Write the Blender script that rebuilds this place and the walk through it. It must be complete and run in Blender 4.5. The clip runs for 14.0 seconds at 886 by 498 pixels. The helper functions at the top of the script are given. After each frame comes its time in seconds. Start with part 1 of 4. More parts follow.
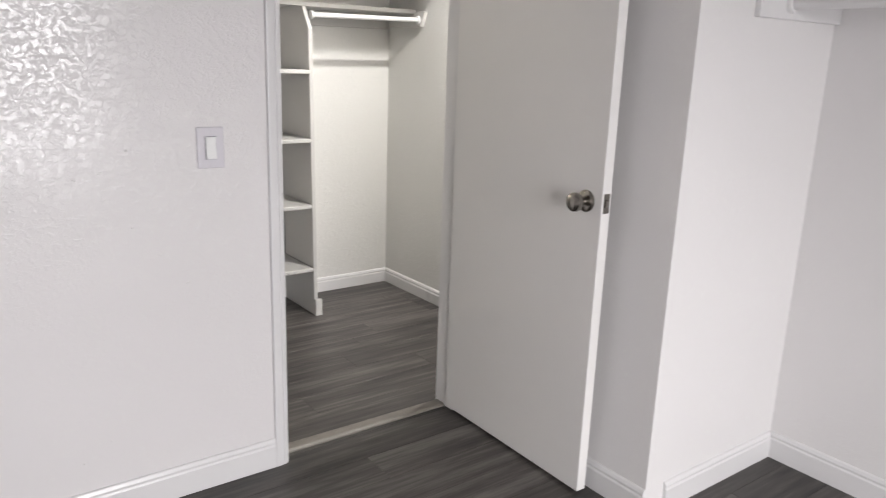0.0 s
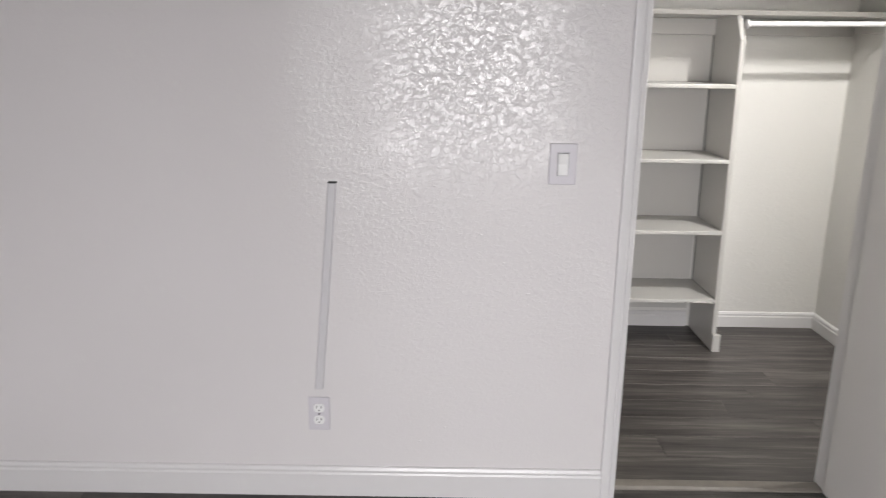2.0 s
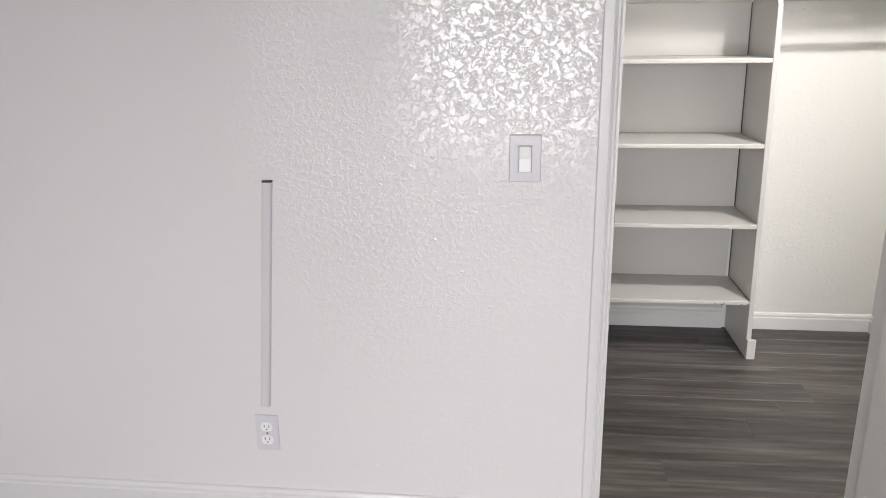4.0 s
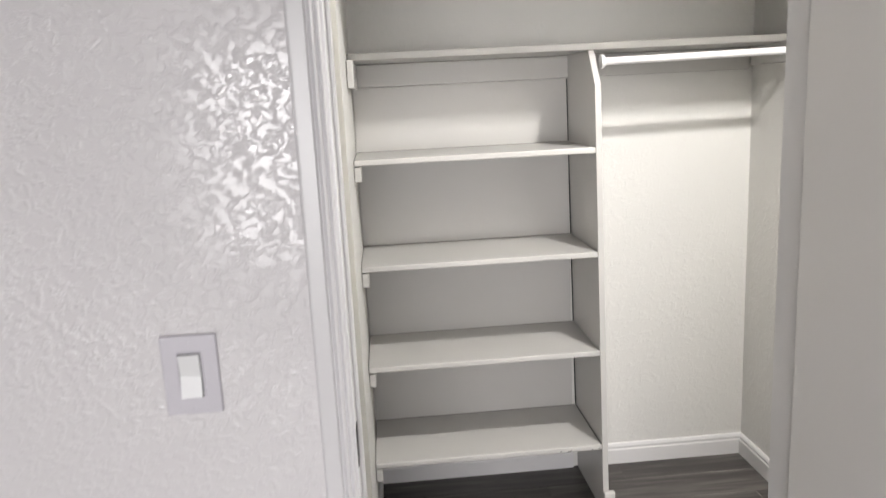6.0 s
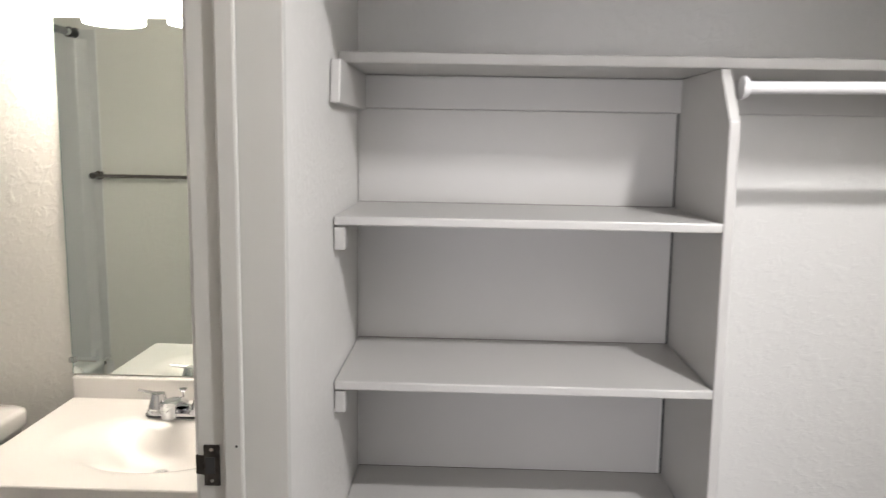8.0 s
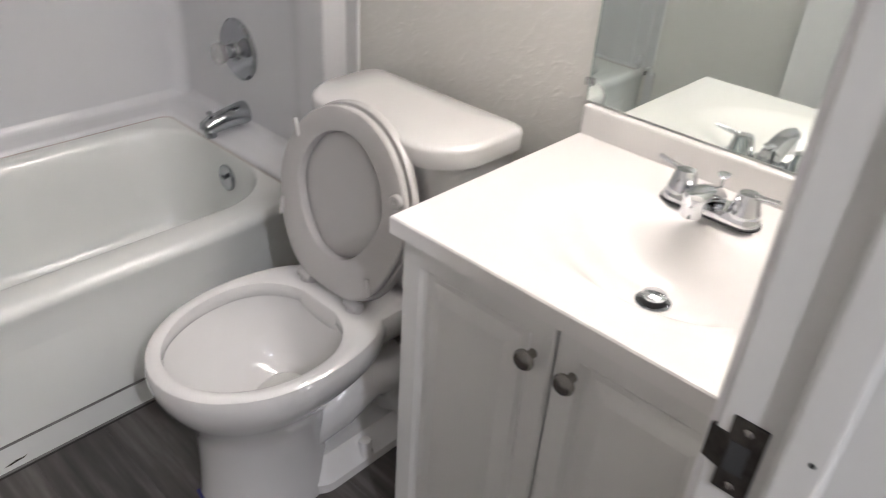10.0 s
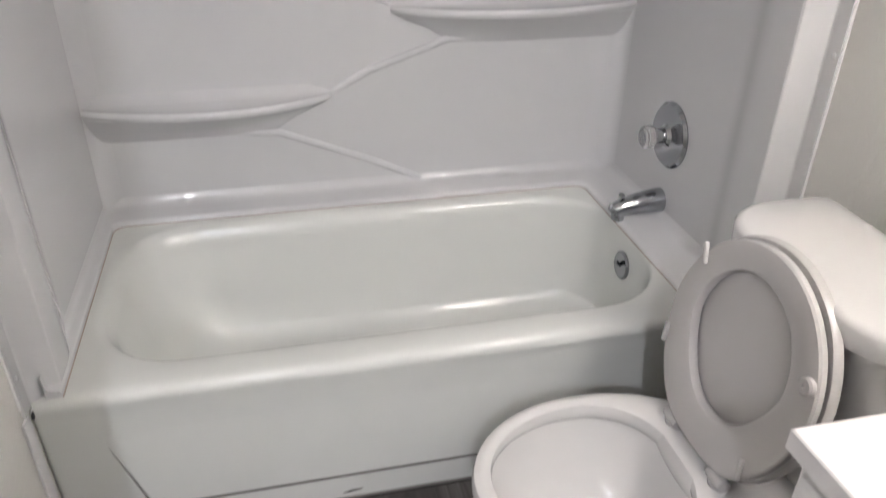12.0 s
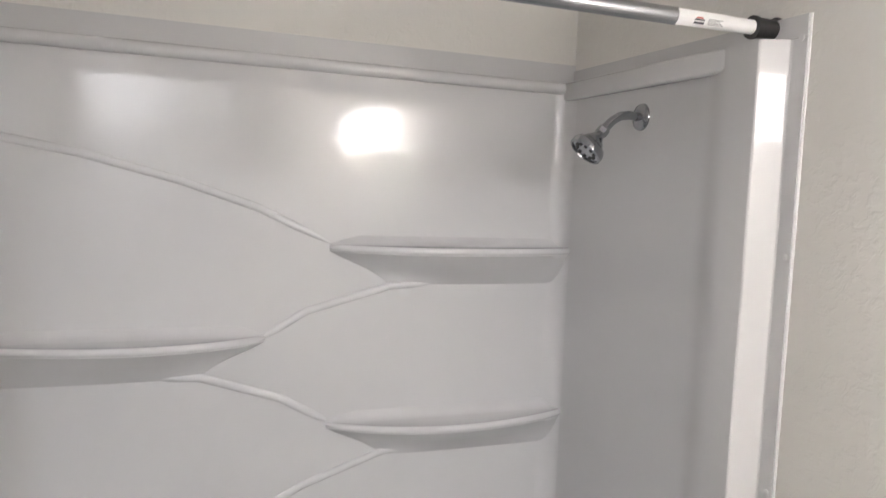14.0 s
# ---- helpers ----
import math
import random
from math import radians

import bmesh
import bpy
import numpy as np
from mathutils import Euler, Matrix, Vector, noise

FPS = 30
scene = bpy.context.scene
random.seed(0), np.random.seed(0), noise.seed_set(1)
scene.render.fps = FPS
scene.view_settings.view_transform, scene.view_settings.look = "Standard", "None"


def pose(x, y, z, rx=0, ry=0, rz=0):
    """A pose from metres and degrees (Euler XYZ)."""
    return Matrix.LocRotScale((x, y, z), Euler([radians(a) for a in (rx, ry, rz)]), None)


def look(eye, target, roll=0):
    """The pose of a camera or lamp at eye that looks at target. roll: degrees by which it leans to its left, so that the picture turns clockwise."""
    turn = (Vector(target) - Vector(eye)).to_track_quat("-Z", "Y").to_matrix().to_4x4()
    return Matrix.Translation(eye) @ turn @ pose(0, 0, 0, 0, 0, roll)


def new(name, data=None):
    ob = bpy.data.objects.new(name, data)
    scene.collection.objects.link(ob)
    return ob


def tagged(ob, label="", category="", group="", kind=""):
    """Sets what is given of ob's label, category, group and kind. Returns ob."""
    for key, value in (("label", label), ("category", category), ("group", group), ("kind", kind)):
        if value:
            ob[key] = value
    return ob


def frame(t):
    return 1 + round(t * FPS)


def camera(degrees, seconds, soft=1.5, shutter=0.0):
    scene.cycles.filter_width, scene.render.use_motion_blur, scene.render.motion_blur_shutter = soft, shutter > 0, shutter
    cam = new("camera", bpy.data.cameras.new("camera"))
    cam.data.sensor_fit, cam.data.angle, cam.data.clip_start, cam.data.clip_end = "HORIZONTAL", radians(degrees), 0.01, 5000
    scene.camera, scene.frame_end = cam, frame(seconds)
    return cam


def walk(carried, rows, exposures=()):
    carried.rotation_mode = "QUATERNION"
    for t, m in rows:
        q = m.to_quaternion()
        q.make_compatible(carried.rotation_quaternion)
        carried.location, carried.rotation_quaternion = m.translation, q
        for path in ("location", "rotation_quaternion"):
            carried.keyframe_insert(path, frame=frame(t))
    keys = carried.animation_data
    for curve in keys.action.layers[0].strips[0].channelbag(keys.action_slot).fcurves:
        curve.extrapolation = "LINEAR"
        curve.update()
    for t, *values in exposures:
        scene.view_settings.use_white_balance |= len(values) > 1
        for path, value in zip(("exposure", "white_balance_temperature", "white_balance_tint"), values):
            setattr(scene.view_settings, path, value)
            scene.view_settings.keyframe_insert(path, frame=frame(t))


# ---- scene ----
cam = camera(61.4, 14.0, soft=1.0, shutter=0.3)
PATH = [
    (0, (-0.557, -2.102, 1.341), (0.609, -0.555, 0.841), 2.0),
    (0.5, (-0.496, -2.122, 1.34), (0.423, -0.419, 0.833), -0.3),
    (1, (-0.423, -2.102, 1.35), (0.254, -0.286, 0.858), 0.6),
    (1.5, (-0.309, -2.08, 1.356), (0.064, -0.178, 0.862), 1.3),
    (2, (-0.152, -2.112, 1.359), (-0.152, -0.176, 0.858), 0.9),
    (2.2, (-0.08, -2.135, 1.365), (-0.217, -0.206, 0.855), 1.0),
    (4.3, (0.236, -1.717, 1.366), (0.027, 0.189, 0.796), -0.7),
    (4.5, (0.288, -1.638, 1.359), (0.104, 0.268, 0.783), -1.0),
    (5, (0.417, -1.462, 1.384), (0.295, 0.454, 0.825), -1.9),
    (5.5, (0.471, -1.276, 1.384), (0.454, 0.659, 0.875), -2.5),
    (6, (0.472, -1.025, 1.432), (0.616, 0.93, 1.033), -2.9),
    (6.5, (0.535, -0.809, 1.45), (0.797, 1.153, 1.164), -3.1),
    (7, (0.623, -0.599, 1.476), (0.878, 1.376, 1.295), -1.2),
    (7.2, (0.639, -0.518, 1.463), (0.888, 1.459, 1.303), -0.3),
    (9.3, (0.54, 0.312, 1.343), (-0.321, 1.929, 0.542), 1.8),
    (9.5, (0.491, 0.361, 1.328), (-0.455, 1.887, 0.446), 2.6),
    (10, (0.346, 0.474, 1.288), (-0.776, 1.739, 0.22), 4.0),
    (10.5, (0.273, 0.566, 1.265), (-1.038, 1.48, 0.062), 2.5),
    (11, (0.26, 0.634, 1.268), (-1.223, 1.187, 0.045), 0.4),
    (11.5, (0.228, 0.615, 1.278), (-1.339, 0.985, 0.091), -0.1),
    (12, (0.166, 0.607, 1.322), (-1.511, 1.008, 0.31), 0.9),
    (12.5, (0.137, 0.589, 1.372), (-1.659, 1.044, 0.617), 0.9),
    (13, (0.112, 0.548, 1.436), (-1.741, 1.069, 0.893), 1.6),
    (13.5, (0.105, 0.526, 1.484), (-1.775, 1.116, 1.142), 2.1),
    (14, (0.083, 0.513, 1.502), (-1.778, 1.229, 1.338), 2.4),
]
walk(cam, [(t, look(eye, target, roll)) for t, eye, target, roll in PATH],
     exposures=[(0.0, -0.05, 6500, 10), (2.2, -0.2, 6500, 10), (4.3, 0.02, 6500, 10), (5.5, -0.02, 6500, 10), (6.4, -0.06, 6500, 10), (7.2, -0.30, 6500, 11),
                (9.4, -0.36, 5850, 15), (10.2, -0.12, 5850, 16), (11.0, -0.06, 5850, 16), (14.0, -0.05, 5900, 15)])

# ---- world, lights ----
world = bpy.data.worlds.new("sky")
scene.world = world
world.use_nodes = True
wn = world.node_tree
sky = wn.nodes.new("ShaderNodeTexSky")
sky.sky_type, sky.sun_disc = "NISHITA", False
sky.sun_elevation, sky.sun_rotation = radians(40), radians(120)
wn.nodes["Background"].inputs["Strength"].default_value = 0.12
wn.links.new(sky.outputs["Color"], wn.nodes["Background"].inputs["Color"])

sun = new("sun", bpy.data.lights.new("sun", "SUN"))
sun.data.energy, sun.data.angle, sun.data.color = 2.0, radians(0.5), (1, 0.95, 0.88)
sun.matrix_world = look((6, 4, 8), (0, 0, 0))


def area(name, eye, target, w, h, watts, colour):
    ob = new(name, bpy.data.lights.new(name, "AREA"))
    ob.data.shape, ob.data.size, ob.data.size_y = "RECTANGLE", w, h
    ob.data.energy, ob.data.color = watts, colour
    ob.matrix_world = look(eye, target)
    return ob


WINDOW = (-0.75, 0.85, 0.40, 1.92)      # bedroom window: x0, x1, z0, z1
YS = -4.0                               # bedroom wall behind the camera
for zc in (0.645, 1.120, 1.595):        # daylight falls in through the window, mostly downwards
    lamp = area("window_daylight", (0.05, YS + 0.02, zc), (0.32, -1.5, zc - 1.65), 1.5, 0.44, 25, (1.0, 0.98, 0.985))
    lamp.data.spread = radians(128)
area("closet_lamp", (1.52, 0.22, 2.30), (1.42, 0.85, 0), 0.08, 0.06, 36, (1.0, 0.975, 0.93))


# ---- materials ----
def mat(name, colour, rough=0.5, metal=0.0, vary=0.04, vscale=3.0, bump=0.0, bscale=80.0, coat=0.0, rvary=0.0, ior=1.5):
    m = bpy.data.materials.new(name)
    m.use_nodes = True
    nt = m.node_tree
    b = nt.nodes["Principled BSDF"]
    b.inputs["Roughness"].default_value, b.inputs["Metallic"].default_value = rough, metal
    b.inputs["Coat Weight"].default_value, b.inputs["IOR"].default_value = coat, ior
    co = nt.nodes.new("ShaderNodeTexCoord")
    n1 = nt.nodes.new("ShaderNodeTexNoise")
    n1.inputs["Scale"].default_value, n1.inputs["Detail"].default_value = vscale, 6
    nt.links.new(co.outputs["Object"], n1.inputs["Vector"])
    mix = nt.nodes.new("ShaderNodeMix")
    mix.data_type = "RGBA"
    c = [*colour, 1]
    mix.inputs[6].default_value = [max(0, v * (1 - vary)) for v in c[:3]] + [1]
    mix.inputs[7].default_value = [min(1, v * (1 + vary)) for v in c[:3]] + [1]
    nt.links.new(n1.outputs["Fac"], mix.inputs[0])
    nt.links.new(mix.outputs[2], b.inputs["Base Color"])
    if rvary:
        mr = nt.nodes.new("ShaderNodeMapRange")
        mr.inputs[3].default_value, mr.inputs[4].default_value = max(0.02, rough - rvary), rough + rvary
        nt.links.new(n1.outputs["Fac"], mr.inputs[0])
        nt.links.new(mr.outputs[0], b.inputs["Roughness"])
    if bump:
        n2 = nt.nodes.new("ShaderNodeTexNoise")
        n2.inputs["Scale"].default_value, n2.inputs["Detail"].default_value = bscale, 3
        nt.links.new(co.outputs["Object"], n2.inputs["Vector"])
        bp = nt.nodes.new("ShaderNodeBump")
        bp.inputs["Strength"].default_value, bp.inputs["Distance"].default_value = bump, 0.004
        nt.links.new(n2.outputs["Fac"], bp.inputs["Height"])
        nt.links.new(bp.outputs["Normal"], b.inputs["Normal"])
    return m


def plaster(name, colour, rough, trowel, fine=0.25, scale=22.0, spread=0.10, patchy=False, edge=0.19):
    """Painted wall with a trowelled texture: flat plateaus with ragged edges over a fine roller stipple."""
    m = mat(name, colour, rough, vary=0.02, vscale=1.6)
    nt = m.node_tree
    b = nt.nodes["Principled BSDF"]
    co = nt.nodes.new("ShaderNodeTexCoord")
    big = nt.nodes.new("ShaderNodeTexNoise")
    big.inputs["Scale"].default_value, big.inputs["Detail"].default_value = scale, 5
    big.inputs["Roughness"].default_value, big.inputs["Distortion"].default_value = 0.6, 0.6
    ramp = nt.nodes.new("ShaderNodeValToRGB")
    ramp.color_ramp.elements[0].position, ramp.color_ramp.elements[1].position = 0.47, 0.47 + edge
    fin = nt.nodes.new("ShaderNodeTexNoise")
    fin.inputs["Scale"].default_value, fin.inputs["Detail"].default_value = 150, 3
    for n in (big, fin):
        nt.links.new(co.outputs["Object"], n.inputs["Vector"])
    nt.links.new(big.outputs["Fac"], ramp.inputs[0])
    b1, b2 = nt.nodes.new("ShaderNodeBump"), nt.nodes.new("ShaderNodeBump")
    b1.inputs["Strength"].default_value, b1.inputs["Distance"].default_value = trowel, 0.004
    b2.inputs["Strength"].default_value, b2.inputs["Distance"].default_value = fine, 0.002
    gloss = nt.nodes.new("ShaderNodeMapRange")
    gloss.inputs[3].default_value, gloss.inputs[4].default_value = rough + spread, rough
    nt.links.new(gloss.outputs[0], b.inputs["Roughness"])
    b.inputs["IOR"].default_value = 1.5
    height = ramp.outputs[0]
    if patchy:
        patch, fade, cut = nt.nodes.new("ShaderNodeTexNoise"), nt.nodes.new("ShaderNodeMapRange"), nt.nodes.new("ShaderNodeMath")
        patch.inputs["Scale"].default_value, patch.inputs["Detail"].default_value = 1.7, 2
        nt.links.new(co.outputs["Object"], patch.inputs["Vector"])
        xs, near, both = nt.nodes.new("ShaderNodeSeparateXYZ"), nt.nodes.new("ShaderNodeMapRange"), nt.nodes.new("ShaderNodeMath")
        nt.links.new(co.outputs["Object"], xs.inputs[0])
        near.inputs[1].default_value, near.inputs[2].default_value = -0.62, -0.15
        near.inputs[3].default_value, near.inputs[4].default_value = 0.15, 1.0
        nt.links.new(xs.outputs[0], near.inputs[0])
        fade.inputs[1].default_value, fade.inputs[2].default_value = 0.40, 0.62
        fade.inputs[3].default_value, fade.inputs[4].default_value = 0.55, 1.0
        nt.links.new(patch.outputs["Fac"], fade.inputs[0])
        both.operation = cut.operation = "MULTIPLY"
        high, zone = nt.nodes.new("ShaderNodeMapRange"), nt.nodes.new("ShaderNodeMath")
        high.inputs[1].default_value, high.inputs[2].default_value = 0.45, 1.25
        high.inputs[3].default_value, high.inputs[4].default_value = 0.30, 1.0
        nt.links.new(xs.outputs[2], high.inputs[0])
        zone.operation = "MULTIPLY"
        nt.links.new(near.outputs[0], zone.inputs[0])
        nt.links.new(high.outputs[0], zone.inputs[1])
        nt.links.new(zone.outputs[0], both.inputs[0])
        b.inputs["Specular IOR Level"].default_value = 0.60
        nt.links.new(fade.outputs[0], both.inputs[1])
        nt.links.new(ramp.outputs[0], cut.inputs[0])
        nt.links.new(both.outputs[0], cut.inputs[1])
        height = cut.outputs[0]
    nt.links.new(height, gloss.inputs[0])
    nt.links.new(height, b1.inputs["Height"])
    nt.links.new(fin.outputs["Fac"], b2.inputs["Height"])
    nt.links.new(b1.outputs["Normal"], b2.inputs["Normal"])
    nt.links.new(b2.outputs["Normal"], b.inputs["Normal"])
    return m


def plank_mat():
    """Grey vinyl plank: long grain along x, tone by plank."""
    m = bpy.data.materials.new("grey_vinyl_plank")
    m.use_nodes = True
    nt = m.node_tree
    b = nt.nodes["Principled BSDF"]
    b.inputs["Roughness"].default_value = 0.46
    co, info = nt.nodes.new("ShaderNodeTexCoord"), nt.nodes.new("ShaderNodeObjectInfo")
    add = nt.nodes.new("ShaderNodeVectorMath")
    add.operation = "ADD"
    off = nt.nodes.new("ShaderNodeVectorMath")
    off.operation = "SCALE"
    off.inputs[0].default_value = (7.0, 3.0, 5.0)
    nt.links.new(info.outputs["Random"], off.inputs["Scale"])
    nt.links.new(co.outputs["Object"], add.inputs[0])
    nt.links.new(off.outputs[0], add.inputs[1])
    stretch = nt.nodes.new("ShaderNodeMapping")
    stretch.inputs["Scale"].default_value = (1.3, 17.0, 1.0)
    nt.links.new(add.outputs[0], stretch.inputs[0])
    grain, streak = nt.nodes.new("ShaderNodeTexNoise"), nt.nodes.new("ShaderNodeTexNoise")
    grain.inputs["Scale"].default_value, grain.inputs["Detail"].default_value = 3.0, 8
    grain.inputs["Roughness"].default_value = 0.62
    streak.inputs["Scale"].default_value, streak.inputs["Detail"].default_value = 1.0, 3
    for n in (grain, streak):
        nt.links.new(stretch.outputs[0], n.inputs["Vector"])
    s2 = nt.nodes.new("ShaderNodeMath")
    s2.operation = "MULTIPLY_ADD"
    s2.inputs[1].default_value = 0.55
    nt.links.new(grain.outputs["Fac"], s2.inputs[0])
    s3 = nt.nodes.new("ShaderNodeMath")
    s3.operation = "MULTIPLY"
    s3.inputs[1].default_value = 0.45
    nt.links.new(streak.outputs["Fac"], s3.inputs[0])
    nt.links.new(s3.outputs[0], s2.inputs[2])
    tone = nt.nodes.new("ShaderNodeMath")
    tone.operation = "MULTIPLY_ADD"
    tone.inputs[1].default_value = 0.13
    nt.links.new(info.outputs["Random"], tone.inputs[0])
    nt.links.new(s2.outputs[0], tone.inputs[2])
    ramp = nt.nodes.new("ShaderNodeValToRGB")
    e = ramp.color_ramp.elements
    e[0].position, e[0].color = 0.40, (0.022, 0.020, 0.0195, 1)
    e[1].position, e[1].color = 0.72, (0.138, 0.125, 0.117, 1)
    mid = e.new(0.56)
    mid.color = (0.060, 0.053, 0.049, 1)
    nt.links.new(tone.outputs[0], ramp.inputs[0])
    nt.links.new(ramp.outputs[0], b.inputs["Base Color"])
    bp = nt.nodes.new("ShaderNodeBump")
    bp.inputs["Strength"].default_value, bp.inputs["Distance"].default_value = 0.25, 0.001
    nt.links.new(grain.outputs["Fac"], bp.inputs["Height"])
    nt.links.new(bp.outputs["Normal"], b.inputs["Normal"])
    return m


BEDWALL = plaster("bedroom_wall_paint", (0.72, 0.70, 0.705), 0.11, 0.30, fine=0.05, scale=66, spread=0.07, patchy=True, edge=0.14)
SIDEWALL = plaster("bedroom_side_wall_paint", (0.72, 0.705, 0.705), 0.40, 0.10, fine=0.05, scale=40)
CLOSETWALL = plaster("closet_wall_paint", (0.68, 0.67, 0.65), 0.40, 0.20, fine=0.12, scale=42)
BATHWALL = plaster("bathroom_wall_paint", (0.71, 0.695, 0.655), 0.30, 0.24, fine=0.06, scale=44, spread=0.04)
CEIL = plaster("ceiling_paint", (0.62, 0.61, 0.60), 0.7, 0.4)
TRIM = mat("white_trim_paint", (0.69, 0.68, 0.685), 0.30, bump=0.06, bscale=40, rvary=0.06)
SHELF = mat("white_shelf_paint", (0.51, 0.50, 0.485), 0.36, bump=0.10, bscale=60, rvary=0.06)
# bathroom jambs and stops, greyer and darker than the trim
JAMB = mat("grey_white_jamb_paint", (0.55, 0.545, 0.52), 0.38, bump=0.08, bscale=50, vary=0.04, rvary=0.05)
DOOR = mat("white_door_paint", (0.74, 0.725, 0.715), 0.42, bump=0.07, bscale=90, vary=0.02)
PLANK = plank_mat()
JOINT = mat("dark_floor_joint", (0.03, 0.028, 0.027), 0.8)
SILL = mat("worn_beige_threshold", (0.15, 0.135, 0.118), 0.5, vary=0.25, vscale=25, bump=0.2)
PLASTIC = mat("grey_white_plastic", (0.62, 0.60, 0.64), 0.35, vary=0.02)
PADDLE = mat("white_switch_plastic", (0.82, 0.82, 0.82), 0.3, vary=0.01)
SLOT = mat("dark_slot", (0.03, 0.03, 0.03), 0.6)
CHANNEL = mat("pale_grey_cable_channel", (0.60, 0.59, 0.61), 0.45, vary=0.03)
NICKEL = mat("satin_nickel", (0.30, 0.28, 0.255), 0.24, 1.0, vary=0.05, vscale=30)
STEEL = mat("tarnished_steel", (0.07, 0.064, 0.058), 0.30, 1.0, vary=0.8, vscale=60, bump=0.2)
GREYSTEEL = mat("brushed_grey_steel", (0.42, 0.43, 0.45), 0.26, 1.0, vary=0.05, vscale=20)
POLISHED = mat("polished_chrome", (0.66, 0.67, 0.69), 0.06, 1.0, vary=0.02)
# bath fittings' chrome, dark reflections of the room put into its colour
DARKCHROME = mat("chrome", (0.38, 0.39, 0.41), 0.09, 1.0, vary=0.02)
PORCELAIN = mat("white_porcelain", (0.61, 0.60, 0.585), 0.06, vary=0.015, coat=0.6)
# white plastic, with the shade on the raised seat put into its colour
SEATMAT = mat("shaded_white_seat_plastic", (0.45, 0.435, 0.42), 0.18, vary=0.02)
TUBMAT = mat("white_tub_enamel", (0.675, 0.685, 0.655), 0.22, vary=0.03, vscale=2.0, coat=0.15, rvary=0.05)
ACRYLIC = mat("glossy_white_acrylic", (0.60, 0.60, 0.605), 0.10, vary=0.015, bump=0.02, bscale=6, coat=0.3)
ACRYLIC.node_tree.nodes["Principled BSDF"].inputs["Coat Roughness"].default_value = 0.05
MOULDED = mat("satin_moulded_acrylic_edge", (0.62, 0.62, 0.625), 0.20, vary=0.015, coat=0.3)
MARBLE = mat("cultured_marble", (0.73, 0.71, 0.69), 0.26, vary=0.02, vscale=5, coat=0.15)
CABINET = mat("white_thermofoil", (0.64, 0.63, 0.605), 0.34, vary=0.015, bump=0.02)
WATER = mat("water", (0.55, 0.55, 0.53), 0.03, vary=0.02)
MIRROR = mat("mirror_silver", (0.79, 0.85, 0.82), 0.012, 1.0, vary=0.01)
GLASSEDGE = mat("green_glass_edge", (0.10, 0.22, 0.18), 0.1, vary=0.05)
CLEAR = mat("clear_acrylic", (0.80, 0.80, 0.80), 0.05, vary=0.02)
CLEAR.node_tree.nodes["Principled BSDF"].inputs["Transmission Weight"].default_value = 0.85
BLACK = mat("black_rubber", (0.02, 0.02, 0.02), 0.5)
PAPER = mat("white_sticker", (0.80, 0.80, 0.79), 0.5)
INK = mat("printed_ink", (0.05, 0.05, 0.06), 0.6)
BLUEINK = mat("blue_ink", (0.03, 0.03, 0.14), 0.5)
REDINK = mat("red_ink", (0.45, 0.10, 0.08), 0.6)
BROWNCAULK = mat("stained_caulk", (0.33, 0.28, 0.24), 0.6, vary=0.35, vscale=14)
# dark caulk and grime, also the step shadow painted round the apron panel
DARKLINE = mat("grimy_caulk_and_step_shade", (0.16, 0.15, 0.14), 0.6, vary=0.25, vscale=30)
SHADE = bpy.data.materials.new("lit_frosted_glass")
SHADE.use_nodes = True
sb = SHADE.node_tree.nodes["Principled BSDF"]
sb.inputs["Base Color"].default_value = (0.9, 0.88, 0.84, 1)
sb.inputs["Emission Color"].default_value = (1.0, 0.908, 0.79, 1)
sb.inputs["Emission Strength"].default_value = 29.5


# ---- mesh helpers ----
def link(name, bm, material, parent=None, label="", smooth=False):
    me = bpy.data.meshes.new(name)
    bmesh.ops.recalc_face_normals(bm, faces=bm.faces)
    bm.to_mesh(me)
    bm.free()
    if smooth:
        me.shade_smooth()
        me.set_sharp_from_angle(angle=radians(38 if smooth is True else smooth))
    me.materials.append(material)
    ob = new(name, me)
    if parent is not None:
        ob.parent = parent
        ob.matrix_parent_inverse = Matrix.Translation(-parent.location)
    if label:
        ob["label"] = label
    return ob


def part(name, bm, material, parent, label="", smooth=False):
    return link(name, bm, material, parent, label, smooth)


def thing(name, at, label, category, group="", kind=""):
    ob = new(name)
    ob.location = at
    ob.empty_display_size = 0.05
    return tagged(ob, label, category, group, kind)


def box(x0, x1, y0, y1, z0, z1, bevel=0.0, bm=None, seg=2):
    own = bmesh.new()
    bmesh.ops.create_cube(own, size=1)
    bmesh.ops.transform(own, matrix=Matrix.Translation(((x0 + x1) / 2, (y0 + y1) / 2, (z0 + z1) / 2)) @ Matrix.Diagonal((x1 - x0, y1 - y0, z1 - z0, 1)), verts=own.verts)
    if bevel:
        bmesh.ops.bevel(own, geom=own.edges[:], offset=bevel, segments=seg, affect="EDGES", profile=0.5)
    if bm is None:
        return own
    return joined(bm, own)


def joined(bm, other):
    me = bpy.data.meshes.new("tmp")
    other.to_mesh(me)
    other.free()
    bm.from_mesh(me)
    bpy.data.meshes.remove(me)
    return bm


def loft(rings, close_start=True, close_end=True, bm=None):
    """Skin closed rings of equal length."""
    bm = bm or bmesh.new()
    rows = [[bm.verts.new(p) for p in ring] for ring in rings]
    n = len(rows[0])
    for a, b in zip(rows, rows[1:]):
        for i in range(n):
            bm.faces.new((a[i], a[(i + 1) % n], b[(i + 1) % n], b[i]))
    if close_start:
        bm.faces.new(rows[0][::-1])
    if close_end:
        bm.faces.new(rows[-1])
    return bm


